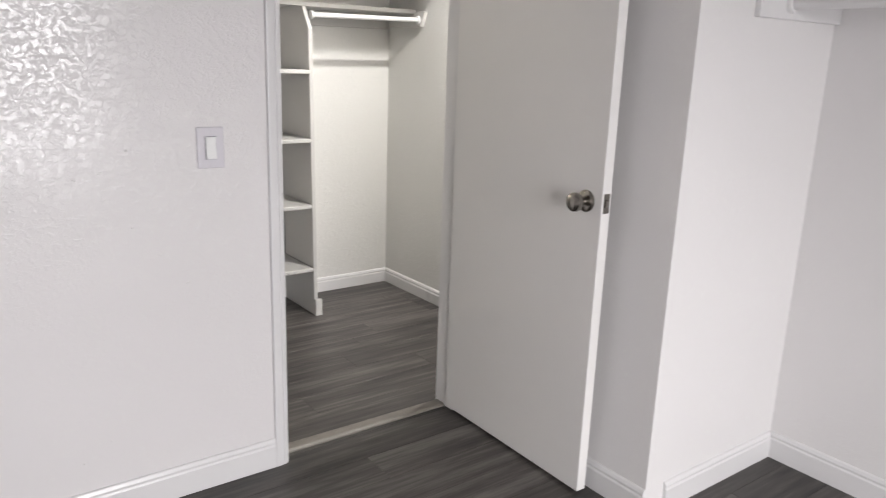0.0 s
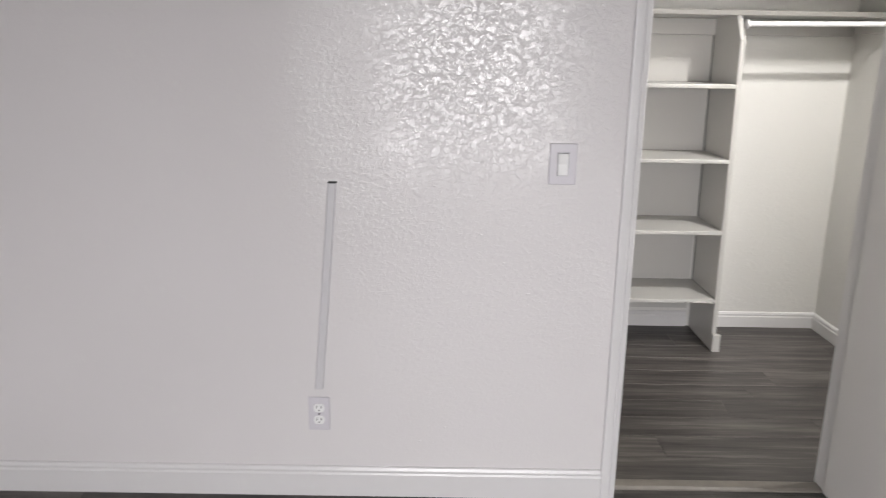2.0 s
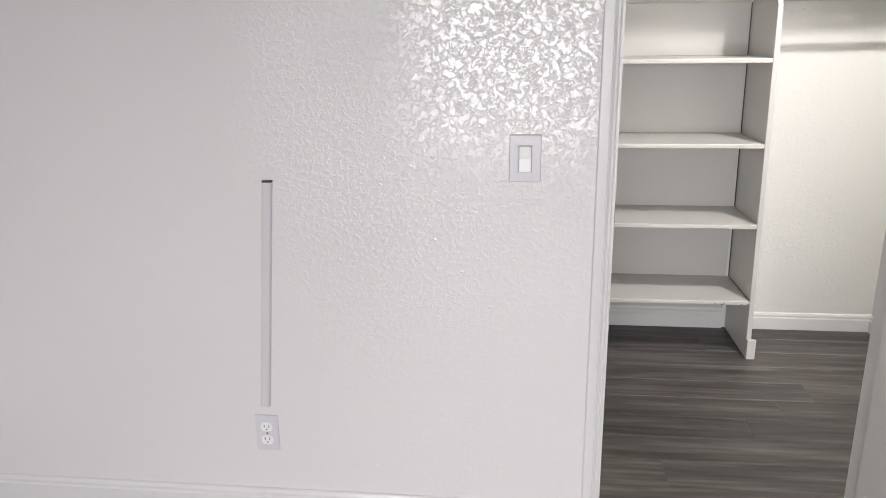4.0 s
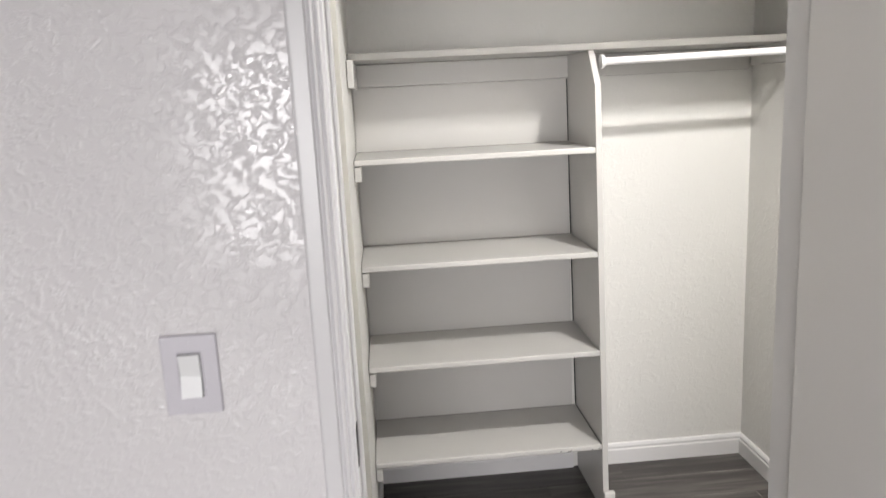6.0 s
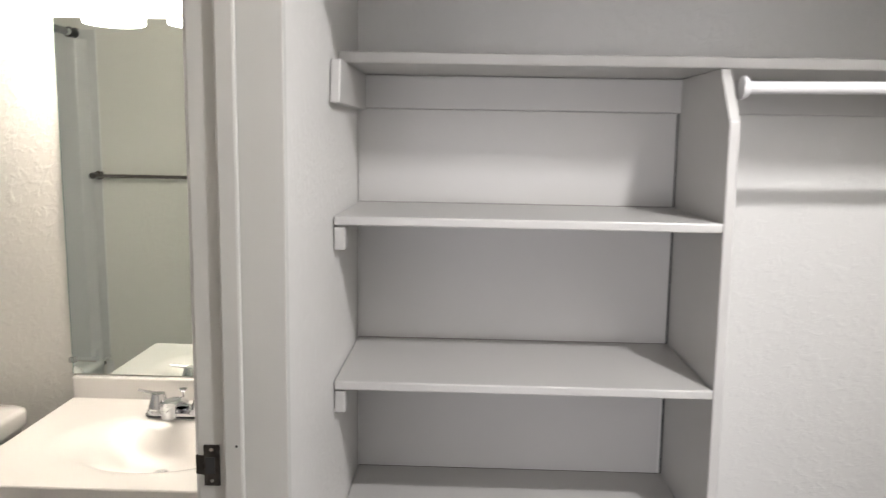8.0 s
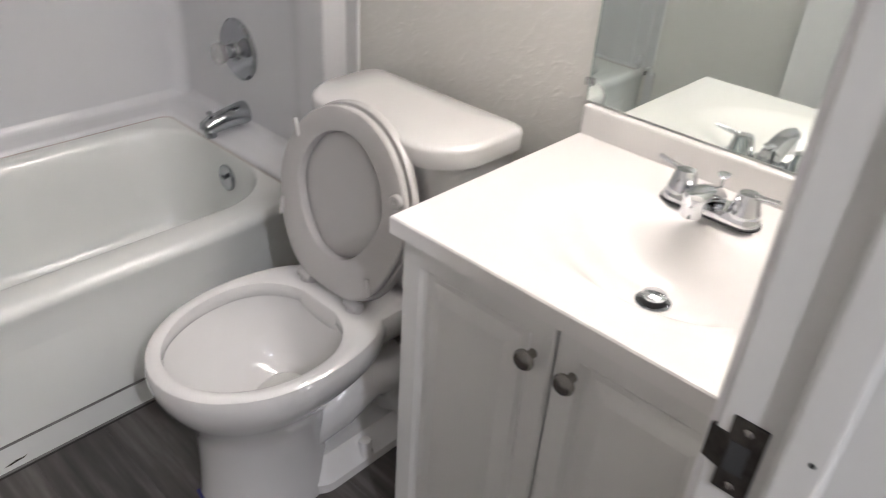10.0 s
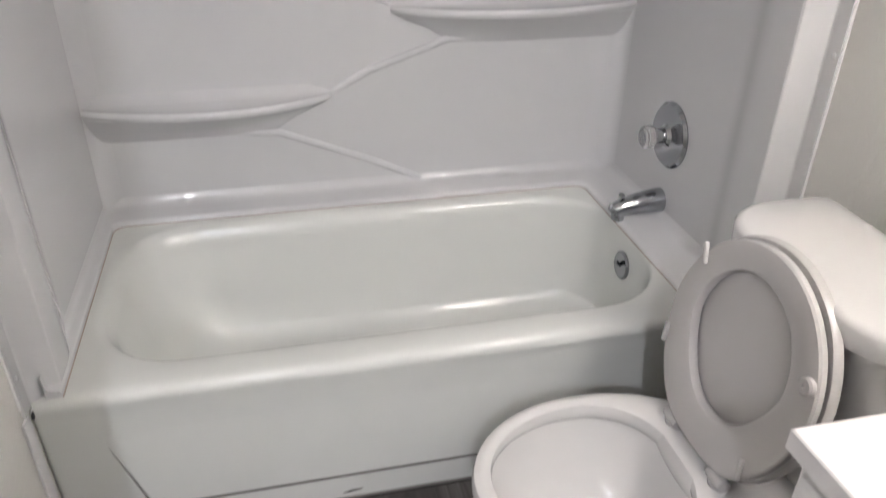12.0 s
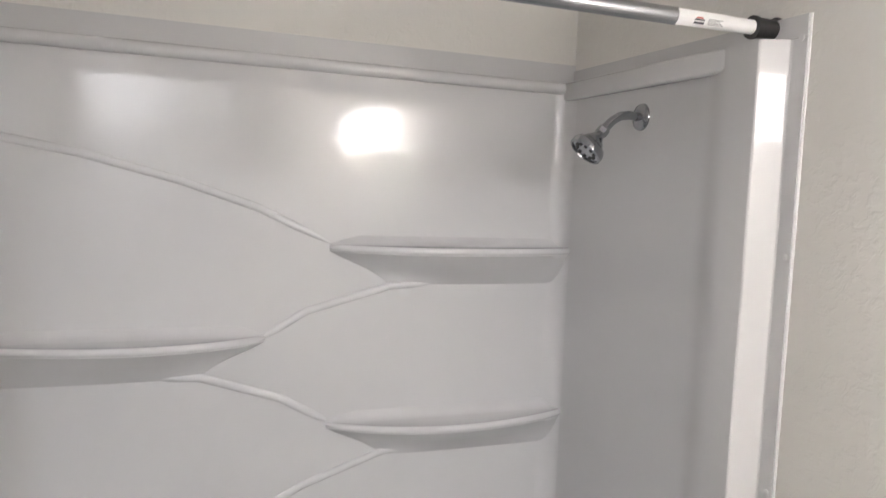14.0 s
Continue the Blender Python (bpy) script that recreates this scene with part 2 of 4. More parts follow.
def rrect(x0, x1, y0, y1, z, r, n=8):
    """Rounded rectangle; r one radius or four (x1y1, x0y1, x0y0, x1y0)."""
    rs = r if isinstance(r, tuple) else (r,) * 4
    pts = []
    for (cx, cy, a0, q) in ((x1 - rs[0], y1 - rs[0], 0, rs[0]), (x0 + rs[1], y1 - rs[1], 90, rs[1]), (x0 + rs[2], y0 + rs[2], 180, rs[2]), (x1 - rs[3], y0 + rs[3], 270, rs[3])):
        for k in range(n + 1):
            a = radians(a0 + 90 * k / n)
            pts.append((cx + q * math.cos(a), cy + q * math.sin(a), z))
    return pts


def prism(points, a0, a1, axis, bevel=0.0):
    """Extrude a 2D outline along an axis: 'x': points (y, z); 'y': (x, z); 'z': (x, y)."""
    def put(p, a):
        return {"x": (a, p[0], p[1]), "y": (p[0], a, p[1]), "z": (p[0], p[1], a)}[axis]
    bm = loft([[put(p, a0) for p in points], [put(p, a1) for p in points]])
    if bevel:
        bmesh.ops.bevel(bm, geom=bm.edges[:], offset=bevel, segments=2, affect="EDGES", profile=0.5)
    return bm


def turned(profile, at, axis="z", n=28, bm=None):
    """Lathe: profile of (radius, height) along an axis through at (a direction vector or letter)."""
    d = Vector({"x": (1, 0, 0), "y": (0, 1, 0), "z": (0, 0, 1)}[axis] if isinstance(axis, str) else axis).normalized()
    q = Vector((0, 0, 1)).rotation_difference(d).to_matrix()
    rings = [[Vector(at) + q @ Vector((max(r, 1e-4) * math.cos(2 * math.pi * k / n), max(r, 1e-4) * math.sin(2 * math.pi * k / n), h)) for k in range(n)] for r, h in profile]
    return loft(rings, bm=bm)


def tube(path, radius, n=14, bm=None):
    """Round bar along points; radius one number or one per point."""
    path = [Vector(p) for p in path]
    rad = radius if isinstance(radius, (list, tuple)) else [radius] * len(path)
    rings, up = [], None
    for i, p in enumerate(path):
        d = (path[min(i + 1, len(path) - 1)] - path[max(i - 1, 0)]).normalized()
        if up is None:
            up = d.orthogonal().normalized()
        up = (up - d * up.dot(d)).normalized()
        side = d.cross(up)
        rings.append([p + rad[i] * (math.cos(2 * math.pi * k / n) * up + math.sin(2 * math.pi * k / n) * side) for k in range(n)])
    return loft(rings, bm=bm)


def run(profile, p0, p1, out):
    """Trim along the floor line p0-p1: profile of (out, up) points; out is the unit direction off the wall."""
    o = Vector((out[0], out[1], 0))
    rings = [[Vector((p[0], p[1], 0)) + o * a + Vector((0, 0, b)) for a, b in profile] for p in (p0, p1)]
    return loft(rings)


def upright(profile, x, y, along, out, z0, z1):
    """Casing leg: profile of (across, out) points swept up from z0 to z1."""
    a, o = Vector((*along, 0)), Vector((*out, 0))
    rings = [[Vector((x, y, z)) + a * p + o * q for p, q in profile] for z in (z0, z1)]
    return loft(rings)


# ---- plan ----
XB, XJ0, XJ1 = -1.70, 0.406, 1.098      # bedroom left wall; closet doorway
XC, XR = 0.380, 1.805                   # closet side walls
YB = 1.61                               # back wall of closet and bathroom
XW, XT = 0.250, -1.79                   # bathroom: wall by the doorway, wall behind the tub
YN = 0.112                              # bathroom near wall
YJ0, YJ1 = 0.165, 0.872                 # bathroom doorway
HC, HD = 2.44, 2.03                     # ceiling, door head
XA, XK, YA = 1.156, 1.845, -0.885       # boxed corner and open wardrobe recess


def wall(name, boxes, material):
    bm = bmesh.new()
    for b in boxes:
        box(*b, bm=bm)
    return tagged(link(name, bm, material), kind="structure")


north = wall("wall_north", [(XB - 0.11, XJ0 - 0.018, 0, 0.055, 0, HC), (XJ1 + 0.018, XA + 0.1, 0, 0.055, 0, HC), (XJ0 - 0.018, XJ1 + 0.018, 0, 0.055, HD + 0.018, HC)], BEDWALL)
wall("wall_closet_front", [(XC, XJ0 - 0.018, 0.055, 0.11, 0, HC), (XJ1 + 0.018, XR, 0.055, 0.11, 0, HC), (XJ0 - 0.018, XJ1 + 0.018, 0.055, 0.11, HD + 0.018, HC)], CLOSETWALL)
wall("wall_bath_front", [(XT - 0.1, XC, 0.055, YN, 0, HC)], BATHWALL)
wall("wall_west", [(XB - 0.11, XB, YS, 0, 0, HC)], SIDEWALL)
wall("wall_boxed_corner", [(XA, XA + 0.1, YA + 0.1, 0, 0, HC), (XA, XK + 0.1, YA, YA + 0.1, 0, HC)], SIDEWALL)
wall("wall_east", [(XK, XK + 0.1, YS, YA, 0, HC)], SIDEWALL)
x0, x1, z0, z1 = WINDOW
wall("wall_south", [(XB - 0.11, x0, YS - 0.12, YS, 0, HC), (x1, XK + 0.1, YS - 0.12, YS, 0, HC), (x0, x1, YS - 0.12, YS, 0, z0), (x0, x1, YS - 0.12, YS, z1, HC)], SIDEWALL)
wall("wall_closet_back", [(XC - 0.06, XR + 0.1, YB, YB + 0.1, 0, HC)], CLOSETWALL)
wall("wall_closet_east", [(XR, XR + 0.1, 0.055, YB, 0, HC)], CLOSETWALL)
mx = (XW + XC) / 2
wall("wall_closet_west", [(mx, XC, YN, YJ0 - 0.018, 0, HC), (mx, XC, YJ1 + 0.018, YB, 0, HC), (mx, XC, YJ0 - 0.018, YJ1 + 0.018, HD + 0.018, HC)], CLOSETWALL)
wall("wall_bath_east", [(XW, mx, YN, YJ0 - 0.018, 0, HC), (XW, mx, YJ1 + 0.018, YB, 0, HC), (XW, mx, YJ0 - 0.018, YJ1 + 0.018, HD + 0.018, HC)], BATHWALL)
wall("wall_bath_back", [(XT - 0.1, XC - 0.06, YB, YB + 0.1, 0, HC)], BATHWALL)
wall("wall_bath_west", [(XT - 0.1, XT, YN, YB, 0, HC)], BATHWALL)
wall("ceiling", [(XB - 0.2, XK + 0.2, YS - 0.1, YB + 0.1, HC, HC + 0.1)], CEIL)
floor = wall("floor", [(XB - 0.2, XK + 0.2, YS - 0.1, YB + 0.1, -0.1, -0.004)], JOINT)

# hardened drips in the paint
rng = random.Random(11)
for x, z in ((-0.178, 0.998), (-0.044, 1.068), (-0.042, 0.857), (0.102, 0.678), (-0.215, 0.190), (-0.138, 0.239), (-0.115, 1.012), (0.028, 0.772)):
    w, h = rng.uniform(0.004, 0.008), rng.uniform(0.0025, 0.004)
    bm = bmesh.new()
    bmesh.ops.create_icosphere(bm, subdivisions=2, radius=1)
    bmesh.ops.transform(bm, matrix=Matrix.Translation((x, 0.0004, z)) @ Matrix.Rotation(rng.uniform(-0.5, 0.5), 4, "Y") @ Matrix.Diagonal((w, 0.0018, h, 1)), verts=bm.verts)
    part("paint_drip", bm, BEDWALL, north, smooth=True)

# window behind the walker
win = tagged(new("window_1"), "white framed bedroom window with clear panes", "window", kind="structure")
win.location = (0.05, YS, z0)
bm = bmesh.new()
for b in ((x0, x0 + 0.05, z0, z1), (x1 - 0.05, x1, z0, z1), (x0 + 0.05, x1 - 0.05, z0, z0 + 0.05), (x0 + 0.05, x1 - 0.05, z1 - 0.05, z1), (0.03, 0.07, z0 + 0.05, z1 - 0.05)):
    box(b[0], b[1], YS - 0.09, YS - 0.04, b[2], b[3], bm=bm)
part("window_frame", bm, TRIM, win)
for a, b in ((x0 + 0.05, 0.03), (0.07, x1 - 0.05)):
    pane = part("pane", box(a, b, YS - 0.068, YS - 0.062, z0 + 0.05, z1 - 0.05), CLEAR, win)
    pane.visible_shadow = False

# baseboards, a rounded top over a flat face
def base_profile(h):
    return [(0, 0), (0.013, 0), (0.013, h - 0.026), (0.010, h - 0.020), (0.011, h - 0.012), (0.007, h - 0.003), (0.003, h), (0, h)]


for p0, p1, out, h in (
        ((XB, 0), (XJ0 - 0.049, 0), (0, -1), 0.101), ((XB, YS), (XB, -0.013), (1, 0), 0.107),
        ((XA, YA), (XA, -0.013), (-1, 0), 0.095), ((1.243, YA), (XK - 0.013, YA), (0, -1), 0.095), ((XK, YA), (XK, YS), (-1, 0), 0.095),
        ((XC, YB), (1.130, YB), (0, -1), 0.082), ((1.152, YB), (XR, YB), (0, -1), 0.082), ((XR, YB - 0.013), (XR, 0.11), (-1, 0), 0.082), ((XC, YJ1 + 0.02), (XC, YB - 0.013), (1, 0), 0.082),
        ((-0.985, YN), (-0.46, YN), (0, 1), 0.095), ((-0.985, YB), (-0.335, YB), (0, -1), 0.095)):
    tagged(link("baseboard", run(base_profile(h), p0, p1, out), TRIM), kind="structure")

# ---- doorways ----
CASE = [(0, 0), (0.045, 0), (0.045, 0.010), (0.043, 0.0125), (0.040, 0.013), (0.021, 0.013), (0.0195, 0.012), (0.0185, 0.0085), (0.0165, 0.008), (0.0150, 0.0105), (0.0120, 0.0125), (0.0090, 0.0105), (0.0078, 0.0065), (0.0060, 0.006), (0.0045, 0.0085), (0.002, 0.008), (0, 0.005)]
CASE = CASE[::-1]
dw = tagged(new("doorway_closet"), "white painted jambs and moulded casing", "doorway", kind="structure")
dw.location = (0.75, 0, 0)
part("jamb", box(XJ0 - 0.018, XJ0, 0.001, 0.109, 0, HD + 0.018), TRIM, dw)
part("jamb", box(XJ1, XJ1 + 0.018, 0.001, 0.109, 0, HD + 0.018), TRIM, dw)
part("jamb", box(XJ0, XJ1, 0.001, 0.109, HD, HD + 0.018), TRIM, dw)
part("door_stop", box(XJ0, XJ0 + 0.006, 0.045, 0.075, 0.009, HD, 0.002), TRIM, dw)
part("casing", upright(CASE, XJ0 - 0.004, 0, (-1, 0), (0, -1), 0, HD + 0.06), TRIM, dw)
part("casing", upright(CASE, XJ1 + 0.004, 0, (1, 0), (0, -1), 0, HD + 0.06), TRIM, dw)
part("casing", box(XJ0 - 0.004, XJ1 + 0.004, -0.013, 0, HD + 0.003, HD + 0.06, 0.003), TRIM, dw)
part("threshold", prism([(0.046, -0.002), (0.106, -0.002), (0.104, 0.004), (0.095, 0.009), (0.057, 0.009), (0.048, 0.004)], XJ0 + 0.001, XJ1 - 0.001, "x"), SILL, dw, "worn beige transition strip")
part("strike_plate", box(XJ0 - 0.001, XJ0 + 0.0015, 0.006, 0.036, 0.90, 0.96, 0.0006), STEEL, dw)

dw2 = tagged(new("doorway_bathroom"), "white painted jambs with a door stop and a steel strike", "doorway", kind="structure")
dw2.location = (0.3, 0.5, 0)
part("jamb", box(XW - 0.004, XC + 0.002, YJ1, YJ1 + 0.018, 0, HD + 0.018, 0.002), JAMB, dw2)
part("jamb", box(XW - 0.004, XC + 0.002, YJ0 - 0.018, YJ0, 0, HD + 0.018, 0.002), JAMB, dw2)
part("jamb", box(XW - 0.004, XC + 0.002, YJ0, YJ1, HD, HD + 0.018, 0.002), JAMB, dw2)
part("door_stop", box(0.288, 0.318, YJ1 - 0.011, YJ1 - 0.0002, 0.0, HD, 0.004), JAMB, dw2)
part("door_stop", box(0.288, 0.318, YJ0 + 0.0002, YJ0 + 0.011, 0.0, HD, 0.004), JAMB, dw2)
for s, y in ((1, YJ1 + 0.004), (-1, YJ0 - 0.004)):
    if s > 0:
        part("casing", upright(CASE, XW, y, (0, s), (-1, 0), 0, HD + 0.06), TRIM, dw2)
strike = part("strike_plate", box(0.2555, 0.2795, YJ1 - 0.0025, YJ1 + 0.001, 0.888, 0.952, 0.0008), STEEL, dw2, "tarnished steel strike plate")
part("strike_lip", prism([(0.2560, YJ1 - 0.0025), (0.2560, YJ1 + 0.0005), (0.244, YJ1 + 0.004), (0.2425, YJ1 + 0.001)], 0.905, 0.935, "z"), STEEL, strike)
part("latch_hole", box(0.2585, 0.272, YJ1 - 0.0032, YJ1 - 0.001, 0.907, 0.933), SLOT, strike)
for z in (0.8955, 0.9445):
    part("screw", turned([(0.0035, 0), (0.0035, 0.0008), (0.002, 0.0015), (0, 0.0015)], (0.2675, YJ1 - 0.0024, z), (0, -1, 0), 12), NICKEL, strike)
for z in (0.86, 0.955, 0.82):
    part("nail_hole", turned([(0.002, 0), (0.002, 0.0006)], (0.308, YJ1 - 0.0112, z), (0, -1, 0), 8), SLOT, dw2)


def knob(parent, x, y, z, d, k=1.0):
    """Round lever-less knob on a rosette; d is the direction off the door face."""
    kb = part("knob", turned([(r, h * k) for r, h in ((0.012, 0.004), (0.011, 0.022), (0.016, 0.028), (0.026, 0.036), (0.0285, 0.046), (0.027, 0.056), (0.020, 0.062), (0.008, 0.0635), (0.0075, 0.0615), (0, 0.0615))], (x, y, z), d, 32), NICKEL, parent, "satin nickel round knob", True)
    part("rosette", turned([(0.033, 0), (0.0325, 0.004), (0.027, 0.008), (0.012, 0.009)], (x, y, z), d, 32), NICKEL, kb, smooth=True)


def door_leaf(hx, hy, angle, width, label, side):
    """Flush door standing open; the leaf runs from the hinge along its local x, thickness to local y."""
    d = thing("door", (hx, hy, 0), label, "door")
    part("leaf", box(0, width, 0, 0.036, 0.012, 2.02, 0.0015), DOOR, d).matrix_parent_inverse = Matrix()
    a = width - 0.062
    for y, n, k in ((0, (0, -1, 0), 1.0), (0.036, (0, 1, 0), 0.55)):
        knob(d, a, y, 0.944, n, k)
    lp = part("latch_plate", box(width - 0.0005, width + 0.0015, 0.006, 0.030, 0.915, 0.973, 0.0006), NICKEL, d)
    part("latch_bolt", prism([(width, 0.011), (width + 0.012, 0.011), (width + 0.004, 0.025), (width, 0.025)], 0.934, 0.954, "z"), NICKEL, lp)
    for z in (0.25, 1.05, 1.80):
        part("hinge", turned([(0.005, 0), (0.005, 0.09)], (-0.004, 0.038 if side > 0 else -0.003, z - 0.045), "z", 12), NICKEL, d)
    for c in d.children_recursive:
        c.matrix_parent_inverse = Matrix()
    d.rotation_euler = (0, 0, radians(angle))
    return d


door_leaf(1.091, 0.036, -91.1, 0.722, "white flush closet door standing open, nickel knob", 1)
door_leaf(XW - 0.006, YJ0 + 0.002, 174, 0.69, "white flush bathroom door open against the wall", 1)

# ---- bedroom things ----
def light_switch(x, z):
    t = thing("light_switch", (x, 0, z), "grey-white rocker light switch plate on the bedroom wall", "light switch")
    part("plate", box(x - 0.039, x + 0.039, -0.006, 0.0, z - 0.0585, z + 0.0585, 0.0025), PLASTIC, t)
    part("bezel", box(x - 0.018, x + 0.018, -0.0078, -0.005, z - 0.034, z + 0.034, 0.001), PLASTIC, t)
    part("gap", box(x - 0.0156, x + 0.0156, -0.0082, -0.0070, z - 0.0322, z + 0.0322), SLOT, t)
    part("rocker", prism([(-0.0078, z + 0.031), (-0.0078, z - 0.031), (-0.0150, z - 0.031), (-0.0092, z - 0.001), (-0.0092, z + 0.001), (-0.0125, z + 0.031)], x - 0.0145, x + 0.0145, "x", 0.0006), PADDLE, t, "white rocker")
    for dz in (-0.048, 0.048):
        part("screw", turned([(0.003, 0), (0.003, 0.0008), (0, 0.0012)], (x, -0.0058, z + dz), (0, -1, 0), 10), PLASTIC, t)


light_switch(0.184, 1.067)


def wall_outlet(x, z):
    t = thing("wall_outlet", (x, 0, z), "grey-white double power outlet above the baseboard", "power outlet")
    part("plate", box(x - 0.033, x + 0.033, -0.006, 0, z - 0.0555, z + 0.0555, 0.0025), PLASTIC, t)
    for dz in (-0.02, 0.02):
        face = part("receptacle", prism([(x + 0.017 * math.cos(a) * 1.0, z + dz + max(-0.0135, min(0.0135, 0.0175 * math.sin(a)))) for a in [2 * math.pi * k / 24 for k in range(24)]], -0.0085, -0.005, "y"), PADDLE, t)
        for dx in (-0.0065, 0.0065):
            part("slot", box(x + dx - 0.0012, x + dx + 0.0012, -0.0088, -0.008, z + dz - 0.001, z + dz + 0.008), SLOT, face)
        part("slot", turned([(0.0024, 0), (0.0024, 0.0005)], (x, -0.0083, z + dz - 0.007), (0, -1, 0), 10), SLOT, face)
    part("screw", turned([(0.0028, 0), (0.0028, 0.0008), (0, 0.0012)], (x, -0.0058, z), (0, -1, 0), 10), NICKEL, t)


wall_outlet(-0.527, 0.281)

ch = thing("cable_channel", (-0.52, 0, 0.37), "pale grey plastic cable channel stuck upright on the wall", "cable channel")
prof = [(0, 0), (0, -0.009), (0.003, -0.0125), (0.022, -0.0125), (0.025, -0.009), (0.025, 0)]
part("cover", loft([[(-0.537 + 0.054 * (z - 0.366) / 0.64 + a, b, z) for a, b in prof] for z in (0.366, 1.006)]), CHANNEL, ch)
part("end_cap", loft([[(-0.4835 + a * 1.04, b * 1.04, z) for a, b in prof] for z in (1.003, 1.0075)]), SLOT, ch, "dark open end")

# rod and cleat in the open wardrobe recess
wr = thing("wardrobe_rod", (1.6, YA, 1.5), "white painted hanging rod on a wall cleat", "wardrobe rod")
part("cleat", box(1.40, XK, YA - 0.019, YA, 1.475, 1.56, 0.003), TRIM, wr)
part("rod", tube([(1.548, YA - 0.02, 1.517), (1.548, YS + 0.4, 1.517)], 0.0165, 18), TRIM, wr, smooth=True)
part("rod_socket", turned([(0.026, 0), (0.026, 0.006), (0.022, 0.014), (0.0165, 0.014)], (1.548, YA - 0.0185, 1.517), (0, -1, 0), 20), TRIM, wr, smooth=True)
part("shelf", box(1.40, XK, YS + 0.4, YA, 1.561, 1.579, 0.002), TRIM, wr)

# ---- closet ----
X0, XP, YF = XC + 0.002, 1.136, 1.262
su = thing("closet_shelving", (0.75, 1.45, 0), "white painted plywood closet shelves with a side panel, chipped edges", "shelving")
TOPS = (1.256, 0.923, 0.590, 0.257)


def lean_x(z):
    """The side panel stands slightly out of plumb: where its face is at height z."""
    return XP - 0.004 + 0.0125 * (1.256 - z)


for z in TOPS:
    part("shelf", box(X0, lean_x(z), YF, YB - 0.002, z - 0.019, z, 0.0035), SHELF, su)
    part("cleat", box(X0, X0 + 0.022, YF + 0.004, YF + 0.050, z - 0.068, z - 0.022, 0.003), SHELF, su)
# added sheet over the wall, its darker colour deepens the compartments' shade
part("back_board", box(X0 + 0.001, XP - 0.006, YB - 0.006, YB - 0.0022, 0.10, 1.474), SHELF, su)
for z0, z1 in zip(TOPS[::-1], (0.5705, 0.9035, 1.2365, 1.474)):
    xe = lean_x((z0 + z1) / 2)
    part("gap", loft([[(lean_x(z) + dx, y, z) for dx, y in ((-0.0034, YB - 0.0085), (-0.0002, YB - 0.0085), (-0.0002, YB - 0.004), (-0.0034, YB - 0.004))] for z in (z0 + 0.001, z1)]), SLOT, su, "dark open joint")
    part("gap", box(X0 + 0.002, xe - 0.004, YB - 0.0078, YB - 0.0058, z0 - 0.0005, z0 + 0.0012), DARKLINE, su, "dark open joint")
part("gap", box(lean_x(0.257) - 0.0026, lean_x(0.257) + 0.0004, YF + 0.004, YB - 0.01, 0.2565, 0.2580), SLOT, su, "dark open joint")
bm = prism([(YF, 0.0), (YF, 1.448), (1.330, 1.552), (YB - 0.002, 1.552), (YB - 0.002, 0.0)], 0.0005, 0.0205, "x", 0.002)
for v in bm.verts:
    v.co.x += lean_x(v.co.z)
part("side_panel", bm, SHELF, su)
xf = lean_x(0.04)
part("foot_trim", prism([(xf - 0.001, 1.241), (xf + 0.036, 1.241), (xf + 0.036, 1.262), (xf - 0.001, 1.262)], 0.0, 0.088, "z", 0.004), SHELF, su)
for dx, dz, w in ((0.145, 0.002, 0.007), (0.118, 0.0005, 0.010), (0.108, 0.004, 0.005), (0.036, 0.001, 0.006), (0.012, 0.003, 0.008)):
    part("chip", box(lean_x(0.257) - dx, lean_x(0.257) - dx + w, YF - 0.0006, YF + 0.003, 0.2395 + dz, 0.2425 + dz, 0.0005), STEEL, su, "chipped paint")

ts = thing("closet_top_shelf", (1.1, 1.47, 1.55), "long white top shelf over a hanging rod", "shelf")
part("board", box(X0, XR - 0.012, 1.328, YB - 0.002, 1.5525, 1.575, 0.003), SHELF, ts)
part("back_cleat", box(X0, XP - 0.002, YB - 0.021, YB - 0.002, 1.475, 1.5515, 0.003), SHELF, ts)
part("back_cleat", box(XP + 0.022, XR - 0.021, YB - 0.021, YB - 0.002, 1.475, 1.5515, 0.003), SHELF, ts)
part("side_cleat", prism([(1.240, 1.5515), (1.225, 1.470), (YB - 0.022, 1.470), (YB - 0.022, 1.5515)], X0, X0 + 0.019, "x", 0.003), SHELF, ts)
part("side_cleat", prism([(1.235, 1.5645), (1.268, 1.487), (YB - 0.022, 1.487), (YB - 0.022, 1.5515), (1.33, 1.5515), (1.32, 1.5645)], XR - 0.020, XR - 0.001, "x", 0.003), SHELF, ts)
rod = part("rod", tube([(XP + 0.021, 1.292, 1.514), (XR - 0.021, 1.292, 1.522)], 0.0120, 20), TRIM, ts, "white painted round rod", True)
part("rod_socket", turned([(0.022, 0), (0.022, 0.006), (0.018, 0.012), (0.0155, 0.012)], (XR - 0.0205, 1.292, 1.522), (-1, 0, 0), 20), TRIM, rod, smooth=True)
part("rod_socket", turned([(0.022, 0), (0.022, 0.006), (0.018, 0.012), (0.0155, 0.012)], (XP + 0.021, 1.292, 1.514), (1, 0, 0), 20), TRIM, rod, smooth=True)

us = thing("closet_header", (1.1, 0.92, 1.84), "white header board dropped from the closet ceiling", "header board")
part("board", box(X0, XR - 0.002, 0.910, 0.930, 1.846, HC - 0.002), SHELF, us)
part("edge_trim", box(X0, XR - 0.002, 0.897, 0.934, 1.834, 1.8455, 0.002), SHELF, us)

